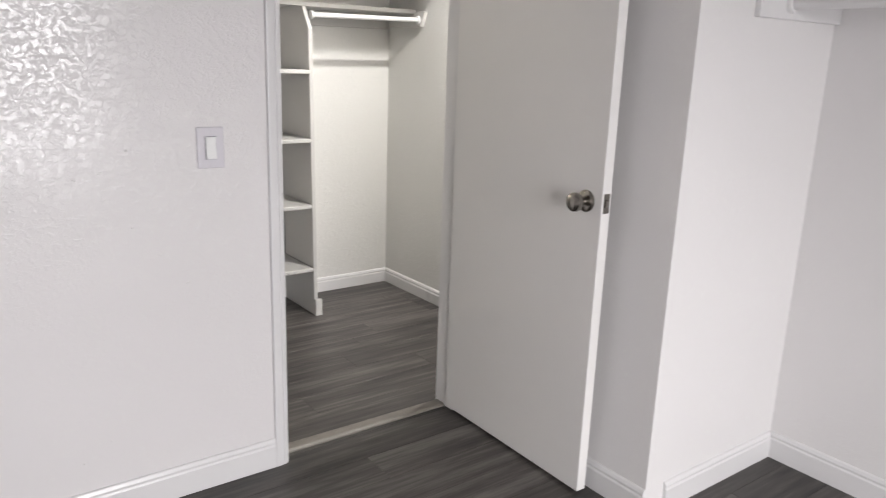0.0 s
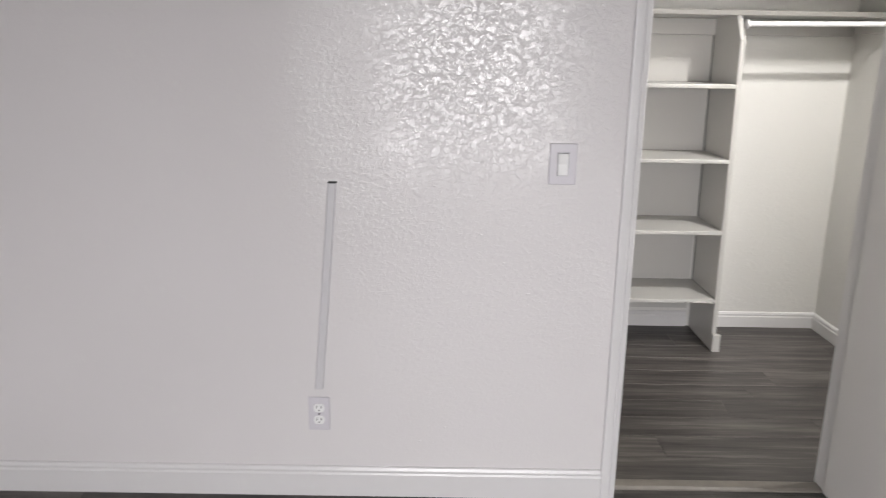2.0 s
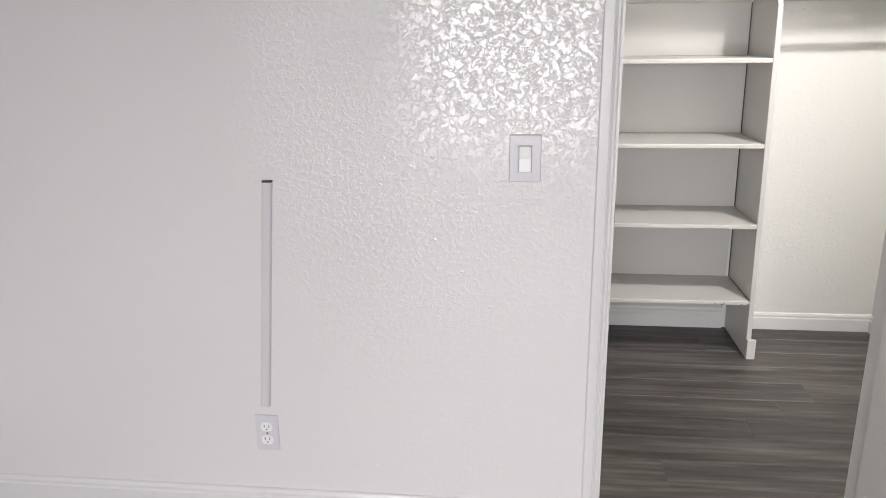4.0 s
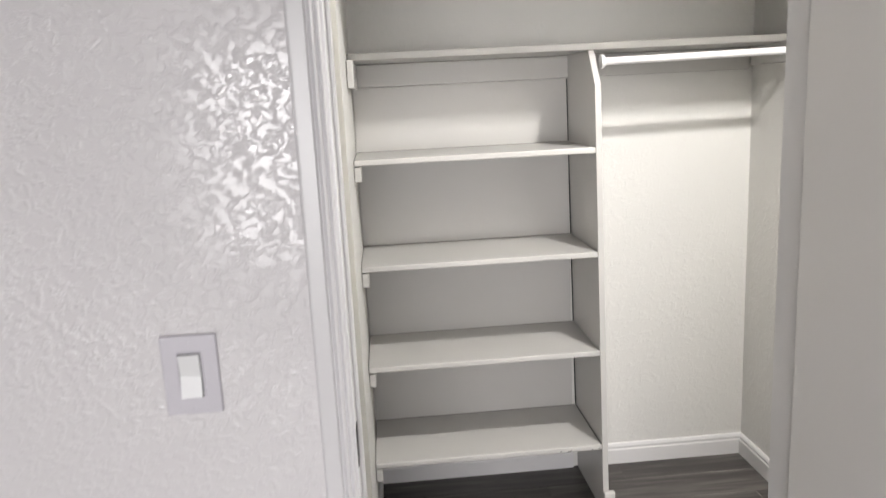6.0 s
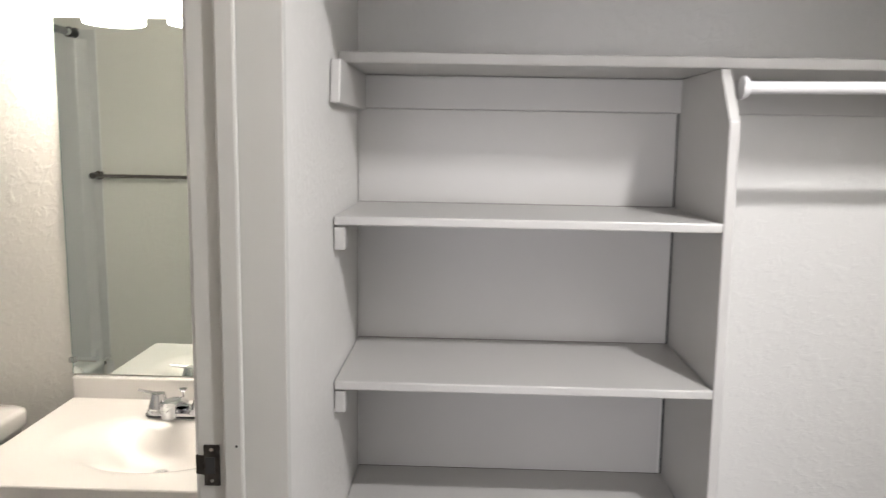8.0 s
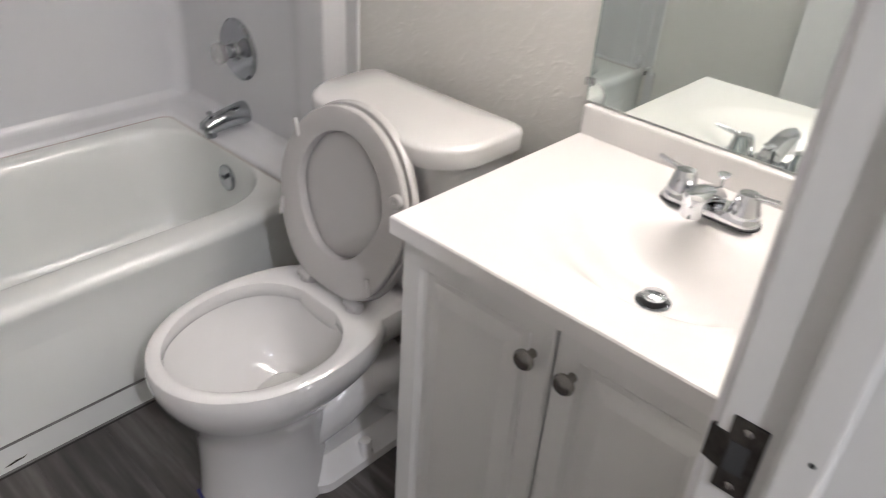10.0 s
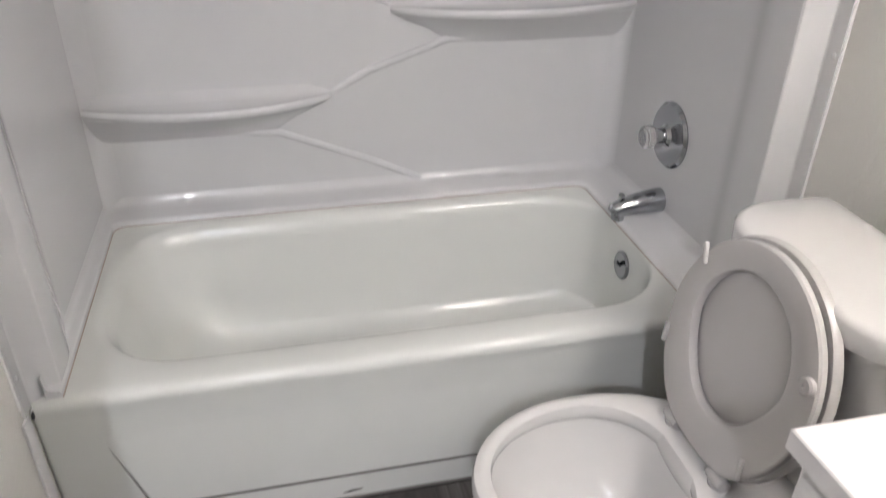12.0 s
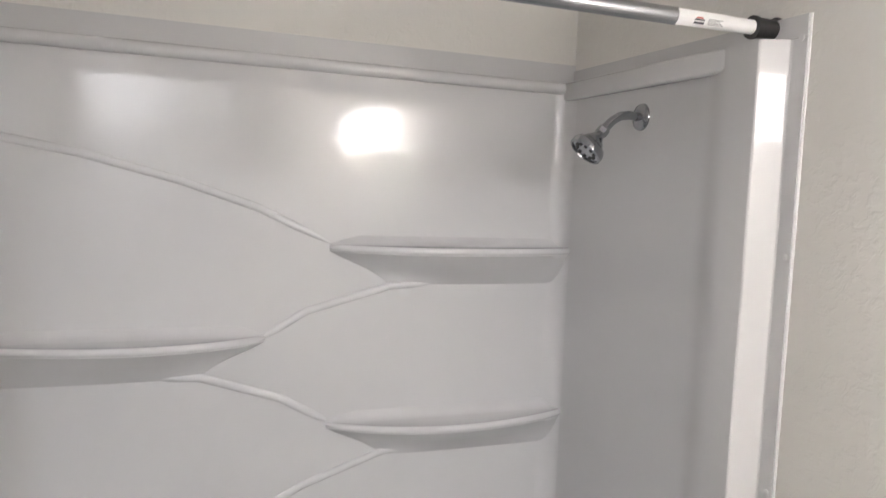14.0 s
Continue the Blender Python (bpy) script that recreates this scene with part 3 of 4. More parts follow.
# ---- bathroom: vanity ----
VX0, VX1, VY, VZ = -0.330, XW - 0.002, 1.116, 0.752
CX, CY = -0.010, 1.340
va = thing("vanity_cabinet", (-0.04, 1.37, 0), "white two-door bathroom vanity cabinet with raised panels", "vanity cabinet")
bm = bmesh.new()
for b in ((VX0 + 0.012, VX0 + 0.028, VY + 0.036, YB - 0.002, 0.085, VZ - 0.031), (VX1 - 0.016, VX1, VY + 0.036, YB - 0.002, 0.085, VZ - 0.031), (VX0 + 0.028, VX1 - 0.016, VY + 0.052, YB - 0.002, 0.085, 0.101)):
    box(*b, bm=bm)
part("body", bm, CABINET, va)
part("toe_kick", box(VX0 + 0.014, VX1, VY + 0.09, YB - 0.002, 0, 0.085), CABINET, va)


def raised_door(xa, xb, z0, z1, y):
    """Cabinet door with a moulded frame and a raised, bevelled field; front face at y."""
    def ring(d, yy):
        return [(xa + d, yy, z0 + d), (xb - d, yy, z0 + d), (xb - d, yy, z1 - d), (xa + d, yy, z1 - d)]
    rings = [ring(0, y + 0.018), ring(0, y + 0.003), ring(0.004, y), ring(0.036, y), ring(0.042, y + 0.004), ring(0.046, y + 0.009), ring(0.056, y + 0.009), ring(0.078, y + 0.002), ring(0.080, y + 0.0015)]
    return loft(rings)


gap = -0.034
for xa, xb, kx in ((VX0 + 0.013, gap - 0.002, -0.066), (gap + 0.002, VX1 - 0.004, -0.002)):
    d = part("cabinet_door", raised_door(xa, xb, 0.09, VZ - 0.0345, VY + 0.016), CABINET, va)
    part("knob", turned([(0.007, 0), (0.006, 0.010), (0.010, 0.014), (0.0155, 0.018), (0.016, 0.022), (0.013, 0.026), (0.006, 0.0275), (0, 0.0278)], (kx, VY + 0.0162, 0.652), (0, -1, 0), 24), NICKEL, d, "satin nickel mushroom knob", True)


def around(cx, cy, a, b, z, n=72):
    return [(cx + a * math.cos(2 * math.pi * k / n), cy + b * math.sin(2 * math.pi * k / n), z) for k in range(n)]


def box_ring(cx, cy, x0, x1, y0, y1, z, n=72):
    pts = []
    for k in range(n):
        c, s = math.cos(2 * math.pi * k / n), math.sin(2 * math.pi * k / n)
        t = min([((x1 if c > 0 else x0) - cx) / c if abs(c) > 1e-6 else 9, ((y1 if s > 0 else y0) - cy) / s if abs(s) > 1e-6 else 9])
        pts.append((cx + t * c, cy + t * s, z))
    for x in (x0, x1):                 # pull the nearest point into each corner
        for y in (y0, y1):
            i = min(range(n), key=lambda k: (pts[k][0] - x) ** 2 + (pts[k][1] - y) ** 2)
            pts[i] = (x, y, z)
    return pts


ct = thing("bathroom_countertop", (-0.04, 1.37, VZ), "off-white cultured marble countertop with a moulded basin", "countertop")
yb = YB - 0.022
rings = [box_ring(CX, CY, VX0 + 0.002, VX1, VY + 0.002, yb, VZ - 0.030), box_ring(CX, CY, VX0, VX1, VY, yb, VZ - 0.0285), box_ring(CX, CY, VX0, VX1, VY, yb, VZ - 0.0025), box_ring(CX, CY, VX0 + 0.002, VX1, VY + 0.002, yb, VZ)]
for k in range(19):
    u = k / 18
    drop = 0.5 - 0.5 * math.cos(math.pi * u)
    rings.append(around(CX, CY, 0.238 - 0.212 * u, 0.172 - 0.148 * u, VZ - 0.088 * drop ** 1.15))
rings.append(around(CX, CY, 0.022, 0.020, VZ - 0.096))
part("counter", loft(rings, close_start=False), MARBLE, ct, smooth=True)
part("backsplash", box(VX0, VX1, YB - 0.022, YB - 0.002, VZ - 0.030, 0.806, 0.004), MARBLE, ct)
dr = part("drain", turned([(0.026, 0), (0.026, 0.002), (0.021, 0.003), (0.019, 0.001), (0.019, -0.006)], (CX, CY, VZ - 0.0875), "z", 28), DARKCHROME, ct, "chrome drain ring", True)
part("stopper", turned([(0.006, -0.008), (0.006, 0.004), (0.018, 0.006), (0.0185, 0.010), (0.015, 0.013), (0, 0.0145)], (CX, CY, VZ - 0.084), "z", 28), POLISHED, dr, smooth=True)

# flat dark disc put in for the shade below the raised stopper
part("drain_throat", turned([(0.0195, 0.0008), (0, 0.0012)], (CX, CY, VZ - 0.087), "z", 24), SLOT, dr)

# faucet
FX, FY, FZ = -0.025, 1.500, VZ
fa = thing("faucet", (FX, FY, FZ), "chrome two-handle bathroom faucet on the vanity top", "faucet")
part("base", loft([rrect(FX - 0.078, FX + 0.078, FY - 0.026, FY + 0.024, FZ, 0.024), rrect(FX - 0.078, FX + 0.078, FY - 0.026, FY + 0.024, FZ + 0.010, 0.024), rrect(FX - 0.072, FX + 0.072, FY - 0.021, FY + 0.019, FZ + 0.018, 0.019)]), POLISHED, fa, smooth=True)
for s in (-1, 1):
    hx = FX + s * 0.051
    h = part("handle", turned([(0.024, 0.014), (0.0235, 0.022), (0.0215, 0.025), (0.0160, 0.047), (0.0145, 0.050), (0.009, 0.052), (0, 0.0525)], (hx, FY, FZ), "z", 26), POLISHED, fa, smooth=True)
    tip = Vector((hx - 0.050, FY + 0.006, FZ + 0.054)) if s < 0 else Vector((hx + 0.046, FY - 0.006, FZ + 0.054))
    base = Vector((hx, FY, FZ + 0.047))
    part("lever", tube([base, base.lerp(tip, 0.5), tip], [0.0055, 0.0042, 0.0035], 10), POLISHED, h, smooth=True)
sp = []
for k in range(13):
    u = k / 12
    w, h = 0.0205 - 0.003 * u, 0.017 - 0.006 * u
    if u > 0.8:
        w *= math.sqrt(max(0.02, 1 - ((u - 0.8) / 0.205) ** 2))
    c = Vector((FX, FY + 0.004 - 0.093 * u, FZ + 0.024 + 0.022 * math.sin(math.pi * 0.5 * min(1.0, u * 1.3))))
    sp.append([c + Vector((w * math.cos(2 * math.pi * i / 18), 0, h * math.sin(2 * math.pi * i / 18))) for i in range(18)])
part("spout", loft(sp), POLISHED, fa, smooth=True)
part("aerator", turned([(0.0155, 0.0), (0.0165, 0.002), (0.0170, 0.026)], (FX, FY - 0.070, FZ + 0.017), "z", 24), POLISHED, fa, smooth=True)
part("gasket", loft([rrect(FX - 0.080, FX + 0.080, FY - 0.028, FY + 0.026, FZ - 0.0005, 0.025), rrect(FX - 0.080, FX + 0.080, FY - 0.028, FY + 0.026, FZ + 0.003, 0.025)]), BLACK, fa, "black rubber gasket")
part("lift_rod", turned([(0.0025, 0), (0.0025, 0.034), (0.006, 0.036), (0.0095, 0.041), (0.0095, 0.043), (0, 0.044)], (FX, FY + 0.021, FZ + 0.012), "z", 16), POLISHED, fa, smooth=True)

# mirror
mi = thing("wall_mirror", (-0.04, YB, 0.81), "frameless wall mirror above the vanity, clear clips", "mirror")
part("glass", box(VX0 - 0.003, VX1 - 0.003, YB - 0.007, YB - 0.002, 0.810, 1.672), MIRROR, mi)
part("glass_edge", box(VX0 - 0.0045, VX0 - 0.0032, YB - 0.007, YB - 0.002, 0.810, 1.672), GLASSEDGE, mi)
for x, z in ((VX0 - 0.003, 0.845), (0.05, 1.672), (-0.2, 1.672)):
    part("clip", box(x - 0.009, x + 0.009, YB - 0.012, YB - 0.0072, z - 0.007, z + 0.007, 0.002), CLEAR, mi)

# vanity light
vl = thing("vanity_light", (-0.03, YB, 1.9), "brushed nickel bathroom light bar with lit frosted shades", "wall lamp")
part("bar", box(-0.36, 0.30, YB - 0.075, YB - 0.055, 1.885, 1.905, 0.004), NICKEL, vl)
part("canopy", loft([rrect(-0.13, 0.07, 1.865, 1.945, 0, 0.02), rrect(-0.13, 0.07, 1.865, 1.945, 0.02, 0.02), rrect(-0.12, 0.06, 1.875, 1.935, 0.055, 0.02)]), NICKEL, vl)
cn = vl.children[-1]
cn.data.transform(Matrix(((1, 0, 0, 0), (0, 0, -1, YB - 0.001), (0, 1, 0, 0), (0, 0, 0, 1))))
for bx in (-0.255, -0.04, 0.172):
    arm = part("arm", turned([(0.004, 0.050), (0.012, 0.045), (0.022, 0.022), (0.030, 0.0)], (bx, 1.46, 1.838), "z", 24), NICKEL, vl, smooth=True)
    part("stem", tube([(bx, 1.535, 1.893), (bx, 1.49, 1.905), (bx, 1.463, 1.900), (bx, 1.46, 1.875)], 0.006, 10), NICKEL, arm, smooth=True)
    part("shade", turned([(0.030, 0.172), (0.066, 0.168), (0.073, 0.160), (0.075, 0.004), (0.073, 0.0), (0.070, 0.002), (0.068, 0.152), (0.03, 0.165)], (bx, 1.46, 1.678), "z", 32), SHADE, vl, "lit white frosted glass shade", True)

# ---- toilet ----
TX = -0.628


def egg(a, yf, yb, z, n=48, sq=2.3):
    """Plan outline: rounded front at yf, flatter back at yb."""
    cy = yf + a * 1.25
    pts = []
    for k in range(n):
        t = 2 * math.pi * k / n
        c, s = math.cos(t), math.sin(t)
        e = 2.0 if s < 0 else sq
        x = a * math.copysign(abs(c) ** (2 / e), c)
        y = (cy - yf) * math.copysign(abs(s) ** (2 / e), s) if s < 0 else (yb - cy) * abs(s) ** (2 / e)
        pts.append((TX + x, cy + y, z))
    return pts


to = thing("toilet", (TX, 1.2, 0), "white porcelain toilet with seat and lid raised", "toilet")
outer = [(0.120, 0.910, 1.19, 0.0), (0.119, 0.911, 1.19, 0.012), (0.113, 0.918, 1.185, 0.035), (0.109, 0.922, 1.18, 0.12), (0.109, 0.921, 1.19, 0.20), (0.120, 0.910, 1.24, 0.240), (0.150, 0.886, 1.30, 0.282), (0.174, 0.866, 1.33, 0.318), (0.183, 0.857, 1.33, 0.345), (0.184, 0.855, 1.33, 0.372), (0.180, 0.859, 1.325, 0.386), (0.170, 0.868, 1.32, 0.392), (0.159, 0.879, 1.222, 0.392), (0.152, 0.886, 1.215, 0.388), (0.149, 0.889, 1.212, 0.376), (0.151, 0.887, 1.214, 0.362), (0.157, 0.881, 1.220, 0.352), (0.150, 0.889, 1.213, 0.325), (0.129, 0.915, 1.203, 0.274), (0.106, 0.950, 1.192, 0.240), (0.080, 1.000, 1.182, 0.219), (0.056, 1.050, 1.172, 0.206), (0.046, 1.075, 1.166, 0.170)]
part("bowl", loft([egg(*r) for r in outer], close_start=True), PORCELAIN, to, smooth=True)
part("water", loft([egg(0.0545, 1.053, 1.171, 0.203), egg(0.0545, 1.053, 1.171, 0.2035)]), WATER, to)
part("deck", loft([rrect(TX - 0.10, TX + 0.10, 1.24, 1.53, 0.29, 0.03), rrect(TX - 0.125, TX + 0.125, 1.215, 1.545, 0.33, 0.04), rrect(TX - 0.135, TX + 0.135, 1.205, 1.55, 0.375, 0.045), rrect(TX - 0.13, TX + 0.13, 1.21, 1.545, 0.389, 0.045), rrect(TX - 0.12, TX + 0.12, 1.22, 1.535, 0.393, 0.04)]), PORCELAIN, to, smooth=True)
part("foot", loft([rrect(TX - 0.128, TX + 0.128, 1.09, 1.46, 0.0, 0.05), rrect(TX - 0.127, TX + 0.127, 1.092, 1.458, 0.022, 0.05), rrect(TX - 0.115, TX + 0.115, 1.105, 1.445, 0.034, 0.04), rrect(TX - 0.095, TX + 0.095, 1.12, 1.42, 0.075, 0.03)]), PORCELAIN, to, smooth=True)
part("trapway", tube([(TX + 0.02, 1.06, 0.12), (TX + 0.04, 1.13, 0.13), (TX + 0.052, 1.20, 0.16), (TX + 0.058, 1.27, 0.20), (TX + 0.060, 1.33, 0.19), (TX + 0.060, 1.37, 0.13), (TX + 0.058, 1.385, 0.05)], [0.05, 0.055, 0.06, 0.062, 0.062, 0.06, 0.06], 20), PORCELAIN, to, smooth=True)
mk = box(-0.020, 0.020, -0.003, 0.003, -0.0034, 0.0034, 0.0008)
bmesh.ops.transform(mk, matrix=Matrix.Translation((TX - 0.020, 0.9155, 0.030)) @ Matrix.Rotation(radians(-8), 4, "Z") @ Matrix.Rotation(radians(12), 4, "Y"), verts=mk.verts)
part("ink_mark", mk, BLUEINK, to, "dark blue ink mark")
for s in (-1, 1):
    part("bolt_cap", turned([(0.019, 0.0), (0.018, 0.006), (0.0155, 0.012), (0.0150, 0.034), (0.012, 0.040), (0, 0.041)], (TX + s * 0.112, 1.235, 0.024), "z", 18), PORCELAIN, to, smooth=True)
part("tank", loft([rrect(TX - 0.175, TX + 0.175, 1.36, 1.535, 0.393, 0.03), rrect(TX - 0.185, TX + 0.185, 1.352, 1.537, 0.41, (0.02, 0.02, 0.05, 0.05)), rrect(TX - 0.202, TX + 0.202, 1.340, 1.540, 0.70, (0.02, 0.02, 0.075, 0.075))]), PORCELAIN, to, smooth=True)
rr = (0.03, 0.03, 0.105, 0.105)
part("tank_lid", loft([rrect(TX - 0.207, TX + 0.207, 1.330, 1.545, 0.701, rr), rrect(TX - 0.214, TX + 0.214, 1.321, 1.550, 0.704, rr), rrect(TX - 0.215, TX + 0.215, 1.320, 1.550, 0.735, rr), rrect(TX - 0.212, TX + 0.212, 1.323, 1.547, 0.742, rr), rrect(TX - 0.203, TX + 0.203, 1.332, 1.538, 0.747, (0.03, 0.03, 0.1, 0.1)), rrect(TX - 0.12, TX + 0.12, 1.38, 1.49, 0.7495, 0.04)]), PORCELAIN, to, smooth=True)


def oval(a, v0, v1, w, n=56, base=False):
    """Seat outline in its own plane: x across, y up from the hinge; base: squared off at the hinge line."""
    c, h = (v0 + v1) / 2, (v1 - v0) / 2
    pts = []
    for k in range(n):
        t = 2 * math.pi * k / n
        x, y = math.cos(t), math.sin(t)
        low = max(0.0, -y)
        if base and y < 0:
            x, y = math.copysign(abs(x) ** 0.62, x) * (1 - 0.20 * low), -low ** 0.80
        elif not base:
            x = math.copysign(abs(x) ** (1.0 - 0.12 * low) * (1 - 0.20 * low), x)
        pts.append((a * x, c + h * y, w))
    return pts


lean = Matrix.Translation((TX - 0.004, 1.245, 0.405)) @ Matrix.Rotation(radians(79), 4, "X")


def seat_part(name, bm, material, label=""):
    bmesh.ops.transform(bm, matrix=lean, verts=bm.verts)
    return part(name, bm, material, to, label, True)


o0, o1 = 0.0, 0.372
ring = [oval(0.176, o0 + 0.004, o1 - 0.004, 0.000, base=True), oval(0.180, o0, o1, 0.004, base=True), oval(0.180, o0, o1, 0.013, base=True), oval(0.177, o0 + 0.003, o1 - 0.003, 0.0165, base=True), oval(0.172, o0 + 0.008, o1 - 0.008, 0.0175, base=True), oval(0.127, 0.066, 0.332, 0.0195), oval(0.121, 0.073, 0.325, 0.0165), oval(0.118, 0.077, 0.321, 0.006), oval(0.120, 0.075, 0.323, 0.0)]
bm = loft(ring, False, False)
bm.verts.ensure_lookup_table()
n = 56
for i in range(n):
    bm.faces.new((bm.verts[i], bm.verts[8 * n + i], bm.verts[8 * n + (i + 1) % n], bm.verts[(i + 1) % n]))
seat_part("seat", bm, SEATMAT, "raised oval seat ring")
seat_part("seat_lid", loft([oval(0.178, o0 - 0.004, o1 + 0.003, -0.024, base=True), oval(0.184, o0 - 0.008, o1 + 0.008, -0.018, base=True), oval(0.184, o0 - 0.008, o1 + 0.008, -0.010, base=True), oval(0.180, o0 - 0.004, o1 + 0.004, -0.004, base=True)]), SEATMAT, "raised lid leaning on the tank")
for u, v, r in ((-0.140, 0.292, 25), (-0.158, 0.120, 10), (0.118, 0.060, 12)):
    b = box(-0.0045, 0.0045, -0.019, 0.019, 0.0, 0.009, 0.004)
    bmesh.ops.transform(b, matrix=Matrix.Translation((u, v, 0.0165)) @ Matrix.Rotation(radians(r), 4, "Z"), verts=b.verts)
    seat_part("bumper", b, SEATMAT)
seat_part("bumper", turned([(0.014, 0.0), (0.014, 0.007), (0.011, 0.010), (0.004, 0.010), (0.003, 0.007), (0, 0.007)], (0.152, 0.250, 0.0165), "z", 18), SEATMAT, "round rubber bumper")
for s in (-1, 1):
    part("hinge", turned([(0.011, -0.02), (0.012, 0.0), (0.012, 0.02)], (TX + s * 0.072, 1.238, 0.405), "x", 14), SEATMAT, to, smooth=True)
    part("hinge_post", turned([(0.016, 0), (0.016, 0.006), (0.010, 0.012)], (TX + s * 0.072, 1.240, 0.392), "z", 14), SEATMAT, to, smooth=True)

# ---- bathtub ----
TF, TB, TZ = -0.992, XT + 0.002, 0.386
T0, T1 = YN + 0.001, YB - 0.002
tb = thing("bathtub", (-1.38, 0.86, 0), "white enamelled alcove bathtub with a panelled apron", "bathtub")
q = 0.012
rings = [rrect(TB, TF + dx, T0, T1, z, q) for dx, z in ((-0.008, 0.0), (-0.007, 0.25), (-0.005, 0.33), (-0.002, 0.350), (0.0005, 0.360), (0.0005, 0.367), (-0.002, 0.376), (-0.008, 0.3825), (-0.016, 0.3852), (-0.026, TZ))]
bx0, bx1, by0, by1 = -1.640, -1.066, 0.186, 1.461
for d, z, r in ((0.0, TZ + 0.001, 0.19), (0.010, TZ - 0.003, 0.19), (0.020, TZ - 0.014, 0.185), (0.032, TZ - 0.05, 0.18), (0.055, 0.20, 0.165), (0.085, 0.11, 0.14), (0.115, 0.075, 0.12), (0.160, 0.062, 0.08)):
    k = 1.0 + 0.9 * d / 0.16
    rings.append(rrect(bx0 + d, bx1 - d * 0.75, by0 + d * k, by1 - d * 0.22 - max(0.0, d - 0.085) * 1.4, z, r))
part("shell", loft(rings), TUBMAT, tb, smooth=True)
yl0, yl1, z0p, z1p = 0.282, 1.445, 0.076, 0.300
rings = []
for dd, xb, xt in ((0.0, TF - 0.012, TF - 0.012), (0.0, TF - 0.0065, TF - 0.0068), (0.003, TF - 0.0040, TF - 0.0064)):
    rings.append([(xb, yl0 + dd, z0p + dd), (xb, yl1 - dd, z0p + dd), (xt, yl1 + 0.066 - dd, z1p), (xt, yl0 - 0.066 + dd, z1p)])
# dark strips: grime plus the panel step's shadow, put into the colour
gr = bmesh.new()
for (ya, za), (yb_, zb) in (((yl0, z0p), (yl1, z0p)), ((yl0 - 0.058, 0.262), (yl0, z0p)), ((yl1, z0p), (yl1 + 0.058, 0.262))):
    tube([(TF - 0.0076, ya, za - 0.004), (TF - 0.0076, yb_, zb - 0.004)], [0.0034, 0.0034] if za == zb else [0.0006, 0.0034] if za > zb else [0.0034, 0.0006], 6, bm=gr)
part("groove", gr, DARKLINE, tb, "grimy groove line with painted step shadow round the apron panel")
part("apron_panel", loft(rings), TUBMAT, tb, "apron panel with a stepped outline")
part("caulk_line", run([(0, 0), (0.003, 0), (0.001, 0.004), (0, 0.0045)], (TF - 0.008, T0 + 0.013), (TF - 0.008, T1 - 0.013), (1, 0)), DARKLINE, tb)
part("caulk_chip", prism([(0.668, 0.020), (0.682, 0.0235), (0.692, 0.026), (0.704, 0.0245), (0.712, 0.0265), (0.705, 0.0225), (0.692, 0.0215), (0.680, 0.0195)], TF - 0.0085, TF - 0.0060, "x"), NICKEL, tb, "peeling caulk")
ov = part("overflow_plate", turned([(0.038, 0), (0.038, 0.004), (0.033, 0.008), (0.026, 0.0065), (0.012, 0.0085), (0, 0.0075)], (-1.345, 1.4515, 0.304), (0.0, -0.995, 0.06), 28), DARKCHROME, tb, "chrome overflow plate", True)
part("trip_lever", tube([(-1.345, 1.444, 0.304), (-1.345, 1.430, 0.318)], [0.005, 0.006], 10), DARKCHROME, ov, smooth=True)
part("drain", turned([(0.03, 0), (0.03, 0.003), (0.018, 0.003), (0.016, 0.0)], (-1.37, 1.24, 0.0625), "z", 24), DARKCHROME, tb, smooth=True)

# ---- surround ----
SX, YP = -1.750, 1.573
sr = thing("tub_surround", (-1.4, 0.86, 0.39), "glossy white moulded tub surround with corner ledges", "tub surround")
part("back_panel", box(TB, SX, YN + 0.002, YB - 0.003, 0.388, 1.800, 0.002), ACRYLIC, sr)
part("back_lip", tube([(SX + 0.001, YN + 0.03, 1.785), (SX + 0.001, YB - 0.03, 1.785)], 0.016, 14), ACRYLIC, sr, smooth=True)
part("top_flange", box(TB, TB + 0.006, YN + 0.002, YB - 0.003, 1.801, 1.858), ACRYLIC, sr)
END = [(SX - 0.02, 1.607), (SX - 0.02, 1.573), *[(-1.205 + 0.0105 * k, 1.573 - 0.0228 * (0.5 - 0.5 * math.cos(math.pi * k / 10.5))) for k in range(11)], (-1.095, 1.5502), (-1.034, 1.5495), (-1.029, 1.5503), (-1.0255, 1.5530), (-1.004, 1.5960), (-1.002, 1.5990), (-0.998, 1.6008), (-0.966, 1.6015), (-0.966, 1.607)]


def mirrored(y, near):
    return YN + YB - 0.001 - y if near else y


